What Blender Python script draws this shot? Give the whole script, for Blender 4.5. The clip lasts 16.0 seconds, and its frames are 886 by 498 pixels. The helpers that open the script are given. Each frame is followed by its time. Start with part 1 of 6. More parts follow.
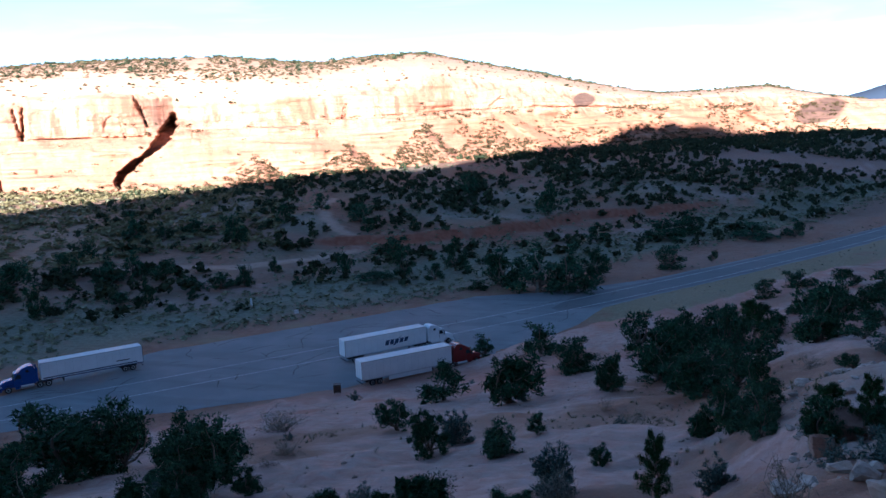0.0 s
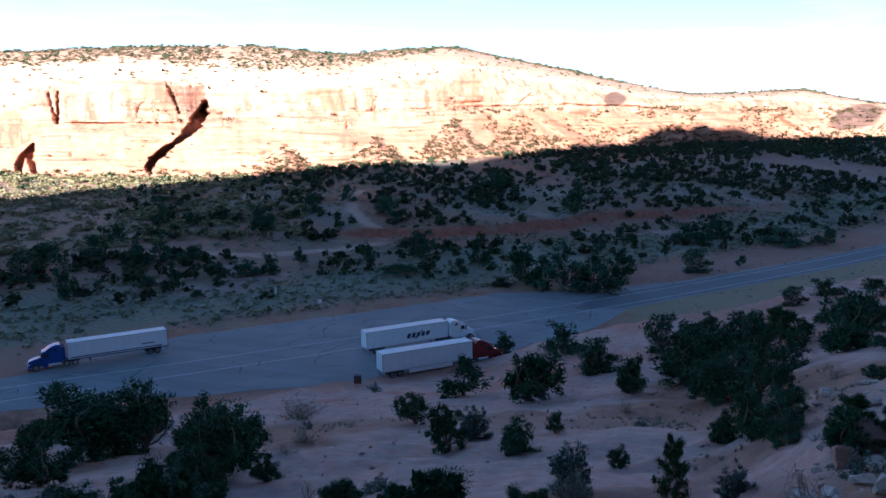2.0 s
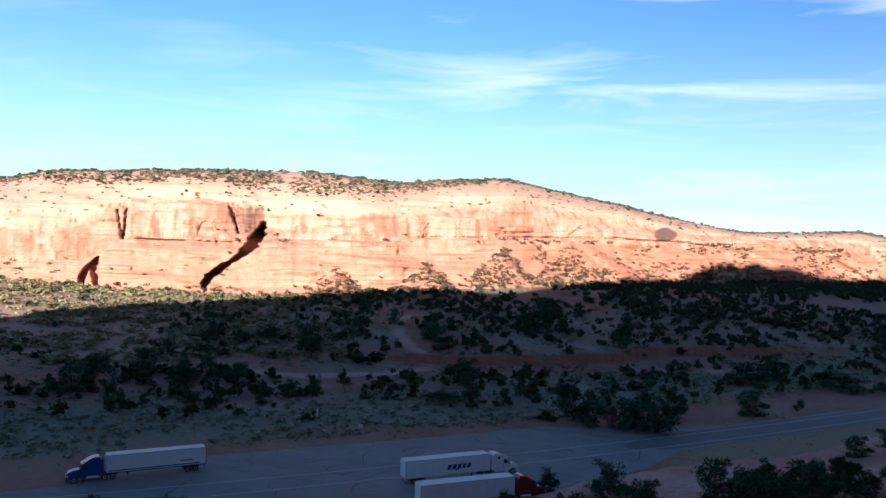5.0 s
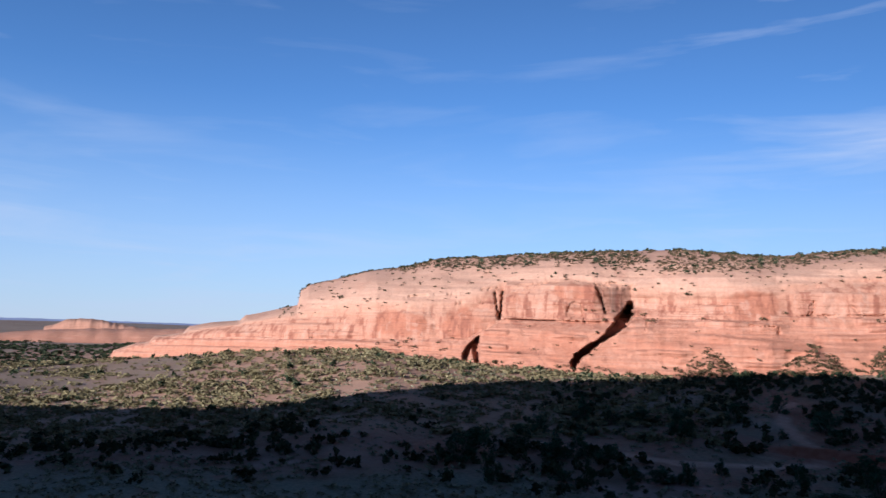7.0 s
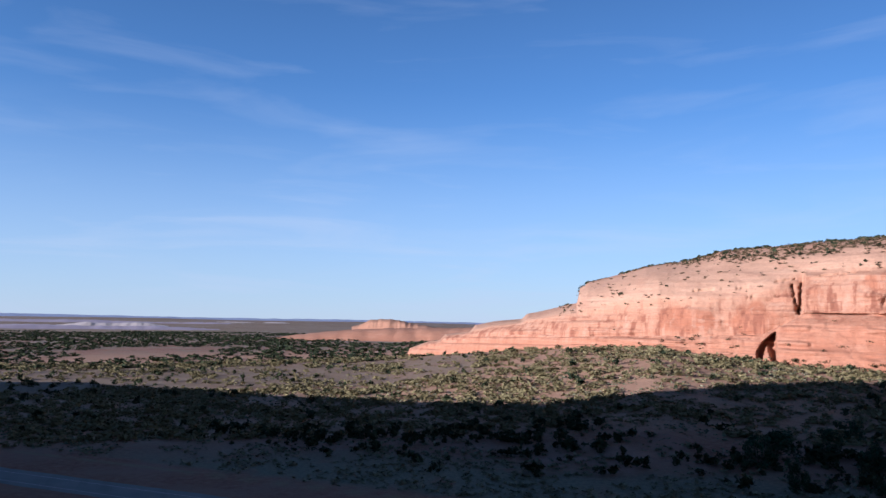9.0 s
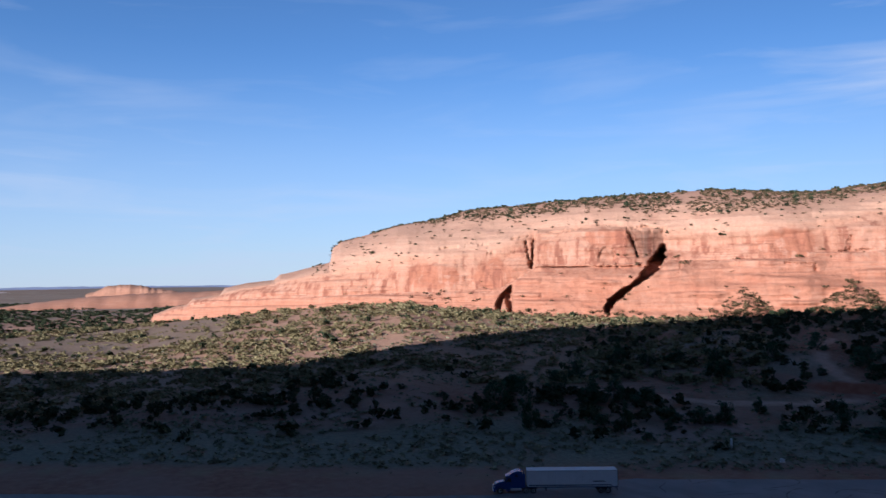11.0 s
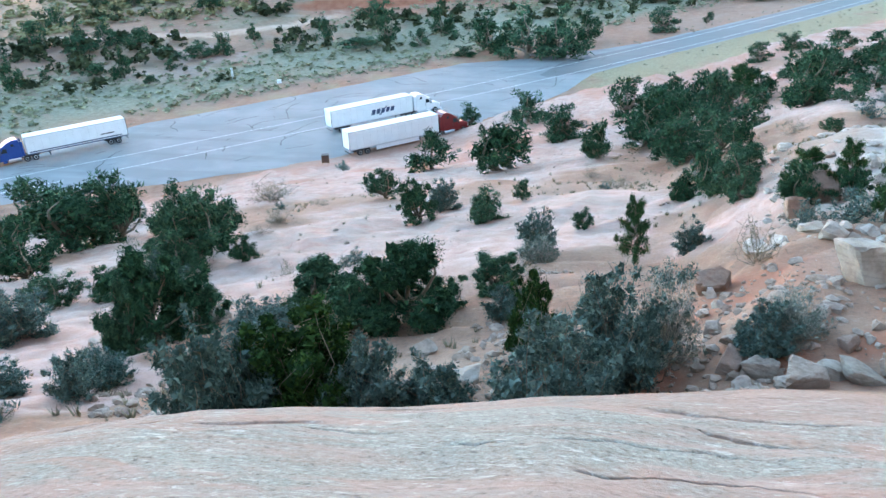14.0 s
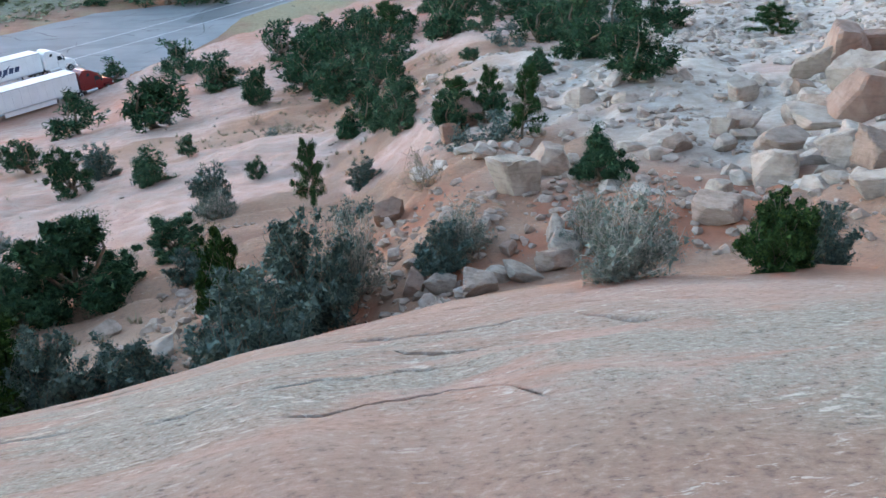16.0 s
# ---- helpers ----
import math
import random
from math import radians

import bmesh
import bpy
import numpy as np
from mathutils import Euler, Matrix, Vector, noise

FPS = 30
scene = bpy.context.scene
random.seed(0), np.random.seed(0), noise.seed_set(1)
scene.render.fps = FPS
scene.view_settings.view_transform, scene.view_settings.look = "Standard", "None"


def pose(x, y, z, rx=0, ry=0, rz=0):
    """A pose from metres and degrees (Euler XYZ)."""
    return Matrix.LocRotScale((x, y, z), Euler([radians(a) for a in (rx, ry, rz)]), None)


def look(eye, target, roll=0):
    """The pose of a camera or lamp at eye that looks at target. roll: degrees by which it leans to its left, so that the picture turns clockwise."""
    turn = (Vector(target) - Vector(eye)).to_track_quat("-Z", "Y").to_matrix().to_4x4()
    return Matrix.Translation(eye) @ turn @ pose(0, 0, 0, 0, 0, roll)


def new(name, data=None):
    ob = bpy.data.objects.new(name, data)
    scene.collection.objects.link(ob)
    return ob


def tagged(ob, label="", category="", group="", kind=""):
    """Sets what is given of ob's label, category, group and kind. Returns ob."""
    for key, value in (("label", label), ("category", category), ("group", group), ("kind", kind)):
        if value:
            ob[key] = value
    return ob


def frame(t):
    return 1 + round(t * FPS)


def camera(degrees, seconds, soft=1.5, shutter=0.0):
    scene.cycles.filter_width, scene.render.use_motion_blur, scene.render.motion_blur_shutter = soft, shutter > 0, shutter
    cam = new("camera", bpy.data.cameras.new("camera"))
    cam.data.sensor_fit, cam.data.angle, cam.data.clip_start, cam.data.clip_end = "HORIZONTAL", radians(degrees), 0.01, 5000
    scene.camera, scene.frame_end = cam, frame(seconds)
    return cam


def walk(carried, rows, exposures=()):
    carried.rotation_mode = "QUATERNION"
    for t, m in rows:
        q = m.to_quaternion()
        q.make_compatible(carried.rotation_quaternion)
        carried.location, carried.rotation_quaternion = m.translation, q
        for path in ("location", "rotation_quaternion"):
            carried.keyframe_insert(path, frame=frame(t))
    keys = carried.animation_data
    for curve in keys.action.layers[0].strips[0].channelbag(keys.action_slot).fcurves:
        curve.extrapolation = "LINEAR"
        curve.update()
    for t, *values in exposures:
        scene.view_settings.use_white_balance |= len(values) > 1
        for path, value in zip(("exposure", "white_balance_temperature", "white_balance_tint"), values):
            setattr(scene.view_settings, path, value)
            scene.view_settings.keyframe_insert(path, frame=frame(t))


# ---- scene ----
cam = camera(59.73, 16.0, shutter=0.1)
EYE = 38.5
PATH = [
    (0.0, pose(0, 0, EYE, 81.663, 2.387, 15.474)),
    (0.5, pose(0, 0, EYE, 82.721, 0.872, 17.359)),
    (1.0, pose(0, 0, EYE, 82.014, 1.250, 16.818)),
    (1.5, pose(0, 0, EYE, 81.747, 0.621, 17.857)),
    (2.0, pose(0, 0, EYE, 81.343, 0.680, 17.581)),
    (2.5, pose(0, 0, EYE, 81.363, 0.182, 16.904)),
    (3.0, pose(0, 0, EYE, 81.464, -1.087, 16.342)),
    (3.2, pose(0, 0, EYE, 81.151, -1.071, 15.723)),
    (5.3, pose(0, 0, EYE, 91.803, -1.204, 24.551)),
    (5.5, pose(0, 0, EYE, 91.958, -0.877, 28.007)),
    (6.0, pose(0, 0, EYE, 94.274, -1.680, 36.581)),
    (6.5, pose(0, 0, EYE, 95.758, -1.233, 40.089)),
    (7.0, pose(0, 0, EYE, 95.917, -1.676, 47.976)),
    (7.5, pose(0, 0, EYE, 95.579, -1.724, 55.562)),
    (8.0, pose(0, 0, EYE, 96.399, -1.780, 63.260)),
    (8.2, pose(0, 0, EYE, 96.292, -2.137, 67.170)),
    (10.3, pose(0, 0, EYE, 93.694, 0.217, 68.120)),
    (10.5, pose(0, 0, EYE, 92.985, 0.420, 62.154)),
    (11.0, pose(0, 0, EYE, 92.322, 0.780, 50.365)),
    (11.5, pose(0, 0, EYE, 87.215, 1.250, 37.640)),
    (12.0, pose(0, 0, EYE, 79.680, 3.120, 29.430)),
    (12.5, pose(0, 0, EYE, 73.382, 3.526, 26.117)),
    (13.0, pose(0, 0, EYE, 69.700, 3.108, 22.412)),
    (13.5, pose(0, 0, EYE, 67.030, 2.601, 18.865)),
    (14.0, pose(0, 0, EYE, 64.588, 2.784, 14.361)),
    (14.5, pose(0, 0, EYE, 63.978, 2.170, 8.478)),
    (15.0, pose(0, 0, EYE, 62.999, 0.692, 2.796)),
    (15.5, pose(0, 0, EYE, 60.225, -0.096, -4.409)),
    (16.0, pose(0, 0, EYE, 60.033, -0.064, -10.402)),
]
EXPOSURES = [
    (0.0, 2.32, 5500, 6), (3.2, 2.32, 5500, 6), (5.3, 1.3, 5900, 9), (5.7, 0.85, 5700, 11), (6.1, 0.68, 5500, 13), (8.2, 0.72, 5500, 13), (10.5, 0.72, 5500, 13), (11.3, 0.72, 5800, 12),
    (12.0, 1.65, 6100, 9), (12.5, 2.6, 5100, 5), (13.0, 4.2, 7600, 0), (13.5, 4.9, 8500, -3), (14.0, 5.3, 8800, -5), (14.5, 5.1, 8700, -4), (15.2, 4.9, 9000, -3), (16.0, 4.78, 9800, 4),
]
walk(cam, PATH, EXPOSURES)

# ---------- light ----------
SUN_AZ = 172.0      # compass-like angle of the sun, clockwise from +y
SUN_EL = 13.0
SUN_H = Vector((math.sin(radians(SUN_AZ)), math.cos(radians(SUN_AZ)), 0))
sun_dir = Vector((SUN_H.x * math.cos(radians(SUN_EL)), SUN_H.y * math.cos(radians(SUN_EL)), math.sin(radians(SUN_EL))))

world = bpy.data.worlds.new("world")
scene.world = world
world.use_nodes = True
wn, wl = world.node_tree.nodes, world.node_tree.links
wn.clear()
w_out = wn.new("ShaderNodeOutputWorld")
w_bg = wn.new("ShaderNodeBackground")
w_sky = wn.new("ShaderNodeTexSky")
w_sky.sky_type = "NISHITA"
w_sky.sun_disc = False
w_sky.sun_elevation = radians(SUN_EL)
w_sky.sun_rotation = radians(SUN_AZ)
w_sky.altitude = 1800
w_sky.air_density = 1.0
w_sky.dust_density = 0.1
w_sky.ozone_density = 4.2
# thin cirrus, drawn out along one direction, thickest low in the north
w_tc = wn.new("ShaderNodeTexCoord")
w_map = wn.new("ShaderNodeMapping")
w_map.inputs["Rotation"].default_value = (0.0, radians(7), radians(-20))
w_map.inputs["Scale"].default_value = (1.3, 2.0, 11.0)
w_n1 = wn.new("ShaderNodeTexNoise")
w_n1.inputs["Scale"].default_value = 1.9
w_n1.inputs["Detail"].default_value = 8
w_n1.inputs["Roughness"].default_value = 0.52
w_n1.inputs["Distortion"].default_value = 0.5
w_r1 = wn.new("ShaderNodeMapRange")
w_r1.inputs["From Min"].default_value = 0.50
w_r1.inputs["From Max"].default_value = 0.73
w_dot = wn.new("ShaderNodeVectorMath")
w_dot.operation = "DOT_PRODUCT"
w_dot.inputs[1].default_value = (-0.05, 0.965, 0.25)
w_r2 = wn.new("ShaderNodeMapRange")
w_r2.inputs["From Min"].default_value = 0.86
w_r2.inputs["From Max"].default_value = 0.985
w_r2.inputs["To Min"].default_value = 0.14
w_r2.inputs["To Max"].default_value = 0.78
w_mul = wn.new("ShaderNodeMath")
w_mul.operation = "MULTIPLY"
w_mix = wn.new("ShaderNodeMix")
w_mix.data_type = "RGBA"
w_mix.inputs["B"].default_value = (6.6, 6.8, 7.4, 1)
wl.new(w_tc.outputs["Generated"], w_map.inputs["Vector"])
wl.new(w_tc.outputs["Generated"], w_dot.inputs[0])
wl.new(w_dot.outputs["Value"], w_r2.inputs["Value"])
wl.new(w_map.outputs["Vector"], w_n1.inputs["Vector"])
wl.new(w_n1.outputs["Fac"], w_r1.inputs["Value"])
wl.new(w_r1.outputs["Result"], w_mul.inputs[0])
wl.new(w_r2.outputs["Result"], w_mul.inputs[1])
wl.new(w_mul.outputs[0], w_mix.inputs["Factor"])
# the clear air deepens steadily towards the zenith
w_sep = wn.new("ShaderNodeSeparateXYZ")
w_r4 = wn.new("ShaderNodeMapRange")
w_r4.interpolation_type = "SMOOTHSTEP"
w_r4.inputs["From Min"].default_value = 0.25
w_r4.inputs["From Max"].default_value = 1.0
w_r4.inputs["To Min"].default_value = 1.12
w_r4.inputs["To Max"].default_value = 0.40
w_dim = wn.new("ShaderNodeVectorMath")
w_dim.operation = "SCALE"
wl.new(w_sep.outputs["Z"], w_r4.inputs["Value"])
wl.new(w_sky.outputs["Color"], w_dim.inputs[0])
w_west = wn.new("ShaderNodeMapRange")
w_west.inputs["From Min"].default_value = 0.1
w_west.inputs["From Max"].default_value = -0.95
w_west.inputs["To Min"].default_value = 0.76
w_west.inputs["To Max"].default_value = 1.38
w_veil = wn.new("ShaderNodeMath")
w_veil.operation = "MULTIPLY"
wl.new(w_sep.outputs["X"], w_west.inputs["Value"])
wl.new(w_west.outputs["Result"], w_veil.inputs[0])
wl.new(w_r4.outputs["Result"], w_veil.inputs[1])
wl.new(w_veil.outputs[0], w_dim.inputs["Scale"])
wl.new(w_dim.outputs["Vector"], w_mix.inputs["A"])
# pale haze low over the horizon
w_r3 = wn.new("ShaderNodeMapRange")
w_r3.interpolation_type = "SMOOTHSTEP"
w_r3.inputs["From Min"].default_value = 0.30
w_r3.inputs["From Max"].default_value = -0.04
w_r3.inputs["To Max"].default_value = 0.76
w_hz = wn.new("ShaderNodeMix")
w_hz.data_type = "RGBA"
w_hz.inputs["B"].default_value = (4.9, 5.6, 6.6, 1)
wl.new(w_tc.outputs["Generated"], w_sep.inputs["Vector"])
wl.new(w_sep.outputs["Z"], w_r3.inputs["Value"])
wl.new(w_r3.outputs["Result"], w_hz.inputs["Factor"])
# low bands of thin cloud
w_map2 = wn.new("ShaderNodeMapping")
w_map2.inputs["Rotation"].default_value = (radians(3), radians(-4), 0.0)
w_map2.inputs["Scale"].default_value = (2.2, 2.2, 19.0)
w_n2 = wn.new("ShaderNodeTexNoise")
w_n2.inputs["Scale"].default_value = 1.6
w_n2.inputs["Detail"].default_value = 8
w_n2.inputs["Roughness"].default_value = 0.55
w_n2.inputs["Distortion"].default_value = 0.7
w_r5 = wn.new("ShaderNodeMapRange")
w_r5.inputs["From Min"].default_value = 0.52
w_r5.inputs["From Max"].default_value = 0.78
w_r5.inputs["To Max"].default_value = 0.75
w_low = wn.new("ShaderNodeMix")
w_low.data_type = "RGBA"
w_low.inputs["B"].default_value = (6.8, 7.0, 7.5, 1)
wl.new(w_tc.outputs["Generated"], w_map2.inputs["Vector"])
wl.new(w_map2.outputs["Vector"], w_n2.inputs["Vector"])
wl.new(w_n2.outputs["Fac"], w_r5.inputs["Value"])
w_band = wn.new("ShaderNodeMath")
w_band.operation = "MULTIPLY"
wl.new(w_r5.outputs["Result"], w_band.inputs[0])
wl.new(w_r3.outputs["Result"], w_band.inputs[1])
wl.new(w_band.outputs[0], w_low.inputs["Factor"])
wl.new(w_mix.outputs["Result"], w_low.inputs["A"])
wl.new(w_low.outputs["Result"], w_hz.inputs["A"])
wl.new(w_hz.outputs["Result"], w_bg.inputs["Color"])
w_bg.inputs["Strength"].default_value = 0.066
wl.new(w_bg.outputs["Background"], w_out.inputs["Surface"])

sun = new("sun", bpy.data.lights.new("sun", "SUN"))
sun.data.energy = 5.0
sun.data.angle = radians(0.5)
sun.data.color = (1.0, 0.87, 0.78)
sun.matrix_world = look(sun_dir * 100, (0, 0, 0))


# ---------- materials ----------
def nodes_of(name):
    m = bpy.data.materials.new(name)
    m.use_nodes = True
    t = m.node_tree
    return m, t.nodes, t.links, t.nodes["Principled BSDF"]


def noise_tex(n, l, scale, detail=5, rough=0.55, stretch=None, coord="Object", dist=0.0):
    tc = n.new("ShaderNodeTexCoord")
    tex = n.new("ShaderNodeTexNoise")
    tex.inputs["Scale"].default_value = scale
    tex.inputs["Detail"].default_value = detail
    tex.inputs["Roughness"].default_value = rough
    tex.inputs["Distortion"].default_value = dist
    if stretch:
        mp = n.new("ShaderNodeMapping")
        mp.inputs["Scale"].default_value = stretch
        l.new(tc.outputs[coord], mp.inputs["Vector"])
        l.new(mp.outputs["Vector"], tex.inputs["Vector"])
    else:
        l.new(tc.outputs[coord], tex.inputs["Vector"])
    return tex.outputs["Fac"]


def ramp(n, l, fac, stops):
    r = n.new("ShaderNodeValToRGB")
    e = r.color_ramp.elements
    while len(e) < len(stops):
        e.new(0.5)
    for k, (p, c) in enumerate(stops):
        e[k].position = p
        e[k].color = (*c, 1) if len(c) == 3 else c
    l.new(fac, r.inputs["Fac"])
    return r.outputs["Color"]


def mixed(n, l, fac, a, b, mode="MIX"):
    m = n.new("ShaderNodeMix")
    m.data_type, m.blend_type = "RGBA", mode
    for sock, v in ((m.inputs["Factor"], fac), (m.inputs["A"], a), (m.inputs["B"], b)):
        if isinstance(v, (int, float)):
            sock.default_value = v
        elif isinstance(v, tuple):
            sock.default_value = (*v, 1)
        else:
            l.new(v, sock)
    return m.outputs["Result"]


def scaled(n, l, v, lo, hi, tlo=0.0, thi=1.0):
    m = n.new("ShaderNodeMapRange")
    for k, x in (("From Min", lo), ("From Max", hi), ("To Min", tlo), ("To Max", thi)):
        m.inputs[k].default_value = x
    l.new(v, m.inputs["Value"])
    return m.outputs["Result"]


def product(n, l, a, b, op="MULTIPLY"):
    m = n.new("ShaderNodeMath")
    m.operation = op
    for sock, v in zip(m.inputs, (a, b)):
        if isinstance(v, (int, float)):
            sock.default_value = v
        else:
            l.new(v, sock)
    return m.outputs[0]


def bumped(n, l, bsdf, height, strength, distance):
    b = n.new("ShaderNodeBump")
    b.inputs["Strength"].default_value = strength
    b.inputs["Distance"].default_value = distance
    l.new(height, b.inputs["Height"])
    l.new(b.outputs["Normal"], bsdf.inputs["Normal"])


def attr(n, name):
    a = n.new("ShaderNodeAttribute")
    a.attribute_name = name
    return a.outputs["Fac"]


def plain(name, color, rough=0.6, metal=0.0, vary=0.12, scale=3.0, bump=0.0):
    m, n, l, b = nodes_of(name)
    f = noise_tex(n, l, scale, 6, 0.6)
    dark = tuple(c * (1 - vary) for c in color)
    lite = tuple(min(1, c * (1 + vary)) for c in color)
    l.new(ramp(n, l, f, [(0.3, dark), (0.7, lite)]), b.inputs["Base Color"])
    b.inputs["Roughness"].default_value = rough
    b.inputs["Metallic"].default_value = metal
    if bump:
        bumped(n, l, b, noise_tex(n, l, scale * 8), bump, 0.02)
    return m


def ground_material():
    m, n, l, b = nodes_of("ground_soil_and_slickrock")
    big, mid, fine = noise_tex(n, l, 0.035, 6), noise_tex(n, l, 0.5, 6), noise_tex(n, l, 9.0, 6, 0.65)
    soil = ramp(n, l, mid, [(0.3, (0.215, 0.098, 0.060)), (0.55, (0.295, 0.150, 0.098)), (0.8, (0.36, 0.215, 0.155))])
    # gravel chips and dark plant litter on the soil
    litter = noise_tex(n, l, 5.0, 9, 0.78)
    soil = mixed(n, l, scaled(n, l, litter, 0.46, 0.36, 0.0, 0.75), soil, (0.085, 0.056, 0.042))
    soil = mixed(n, l, scaled(n, l, litter, 0.57, 0.66, 0.0, 0.7), soil, (0.44, 0.335, 0.275))
    soil = mixed(n, l, scaled(n, l, big, 0.42, 0.6), soil, mixed(n, l, 0.6, soil, (0.31, 0.20, 0.155)))
    # sandstone: pale pink-cream sheets with faint bedding and lichen specks
    bed = noise_tex(n, l, 0.8, 6, 0.6, (1.0, 1.0, 6.0))
    rock = ramp(n, l, bed, [(0.3, (0.36, 0.195, 0.155)), (0.5, (0.45, 0.275, 0.232)), (0.75, (0.52, 0.36, 0.315))])
    speck = noise_tex(n, l, 15.0, 8, 0.72, (0.85, 1.1, 1.0))
    crust = noise_tex(n, l, 30.0, 6, 0.72)
    patch = noise_tex(n, l, 0.9, 8, 0.68, (0.45, 1.5, 1.0), dist=0.8)
    weather = attr(n, "lichen")
    dull = noise_tex(n, l, 0.28, 6, 0.6, (0.6, 1.2, 1.0), dist=0.6)
    rock = mixed(n, l, product(n, l, attr(n, "worn"), scaled(n, l, dull, 0.30, 0.62, 0.95, 0.55)), rock, ramp(n, l, speck, [(0.35, (0.150, 0.088, 0.066)), (0.5, (0.225, 0.138, 0.104)), (0.68, (0.29, 0.195, 0.152))]))
    lich = product(n, l, weather, scaled(n, l, patch, 0.41, 0.54, 0.0, 1.0))
    rock = mixed(n, l, product(n, l, lich, scaled(n, l, speck, 0.36, 0.54, 0.35, 0.95)), rock, (0.225, 0.205, 0.172))
    rock = mixed(n, l, product(n, l, scaled(n, l, speck, 0.57, 0.61), scaled(n, l, lich, 0.0, 0.8, 0.10, 0.5)), rock, (0.44, 0.38, 0.33))
    rock = mixed(n, l, product(n, l, scaled(n, l, speck, 0.43, 0.38), scaled(n, l, lich, 0.0, 0.8, 0.32, 0.85)), rock, (0.085, 0.065, 0.055))
    rock = mixed(n, l, product(n, l, scaled(n, l, crust, 0.45, 0.38), scaled(n, l, lich, 0.3, 0.8, 0.0, 0.62)), rock, (0.085, 0.080, 0.072))
    rock = mixed(n, l, product(n, l, scaled(n, l, crust, 0.55, 0.61), scaled(n, l, lich, 0.3, 0.8, 0.0, 0.5)), rock, (0.40, 0.37, 0.32))
    # pale scaling flakes and dark pits on the bare rock underfoot
    flake = noise_tex(n, l, 7.0, 9, 0.78, (0.5, 1.5, 1.0), dist=0.5)
    zone = scaled(n, l, noise_tex(n, l, 0.8, 4, 0.6), 0.44, 0.58)
    rock = mixed(n, l, product(n, l, attr(n, "worn"), product(n, l, zone, scaled(n, l, flake, 0.57, 0.605, 0.0, 0.85))), rock, (0.47, 0.41, 0.355))
    rock = mixed(n, l, product(n, l, attr(n, "worn"), scaled(n, l, flake, 0.37, 0.33, 0.0, 0.7)), rock, (0.12, 0.082, 0.066))
    grit = noise_tex(n, l, 34.0, 4, 0.65)
    rock = mixed(n, l, scaled(n, l, grit, 0.60, 0.68, 0, 0.55), rock, (0.20, 0.13, 0.105))
    rock = mixed(n, l, scaled(n, l, attr(n, "joint"), 0.25, 0.8, 0.0, 0.85), rock, (0.075, 0.052, 0.040))
    col = mixed(n, l, attr(n, "rock"), soil, rock)
    grass = ramp(n, l, noise_tex(n, l, 1.6, 6, 0.7), [(0.3, (0.16, 0.155, 0.085)), (0.55, (0.30, 0.275, 0.16)), (0.75, (0.42, 0.37, 0.235))])
    col = mixed(n, l, attr(n, "grass"), col, grass)
    sage = ramp(n, l, noise_tex(n, l, 0.9, 6, 0.7), [(0.3, (0.120, 0.118, 0.082)), (0.55, (0.220, 0.214, 0.152)), (0.75, (0.31, 0.278, 0.20))])
    col = mixed(n, l, attr(n, "sage"), col, sage)
    col = mixed(n, l, attr(n, "track"), col, ramp(n, l, mid, [(0.3, (0.40, 0.25, 0.18)), (0.7, (0.50, 0.345, 0.265))]))
    col = mixed(n, l, attr(n, "sand"), col, ramp(n, l, mid, [(0.3, (0.40, 0.225, 0.145)), (0.7, (0.52, 0.335, 0.225))]))
    red = ramp(n, l, mid, [(0.3, (0.255, 0.085, 0.050)), (0.7, (0.37, 0.150, 0.095))])
    col = mixed(n, l, attr(n, "red"), col, red)
    scree = ramp(n, l, noise_tex(n, l, 1.3, 7, 0.7), [(0.3, (0.24, 0.18, 0.15)), (0.5, (0.38, 0.315, 0.275)), (0.75, (0.52, 0.46, 0.41))])
    col = mixed(n, l, attr(n, "scree"), col, scree)
    grainy = product(n, l, scaled(n, l, fine, 0.35, 0.65, 0.0, 0.40), scaled(n, l, attr(n, "rock"), 0, 1, 1.0, 0.45))
    col = mixed(n, l, grainy, col, mixed(n, l, 0.5, col, (0.06, 0.045, 0.035)))
    l.new(col, b.inputs["Base Color"])
    b.inputs["Roughness"].default_value = 0.92
    b.inputs["Specular IOR Level"].default_value = 0.2
    h = mixed(n, l, 0.5, mixed(n, l, 0.4, fine, crust), noise_tex(n, l, 1.4, 7, 0.6, (0.7, 1.3, 2.0)))
    bumped(n, l, b, h, 0.8, 0.10)
    return m


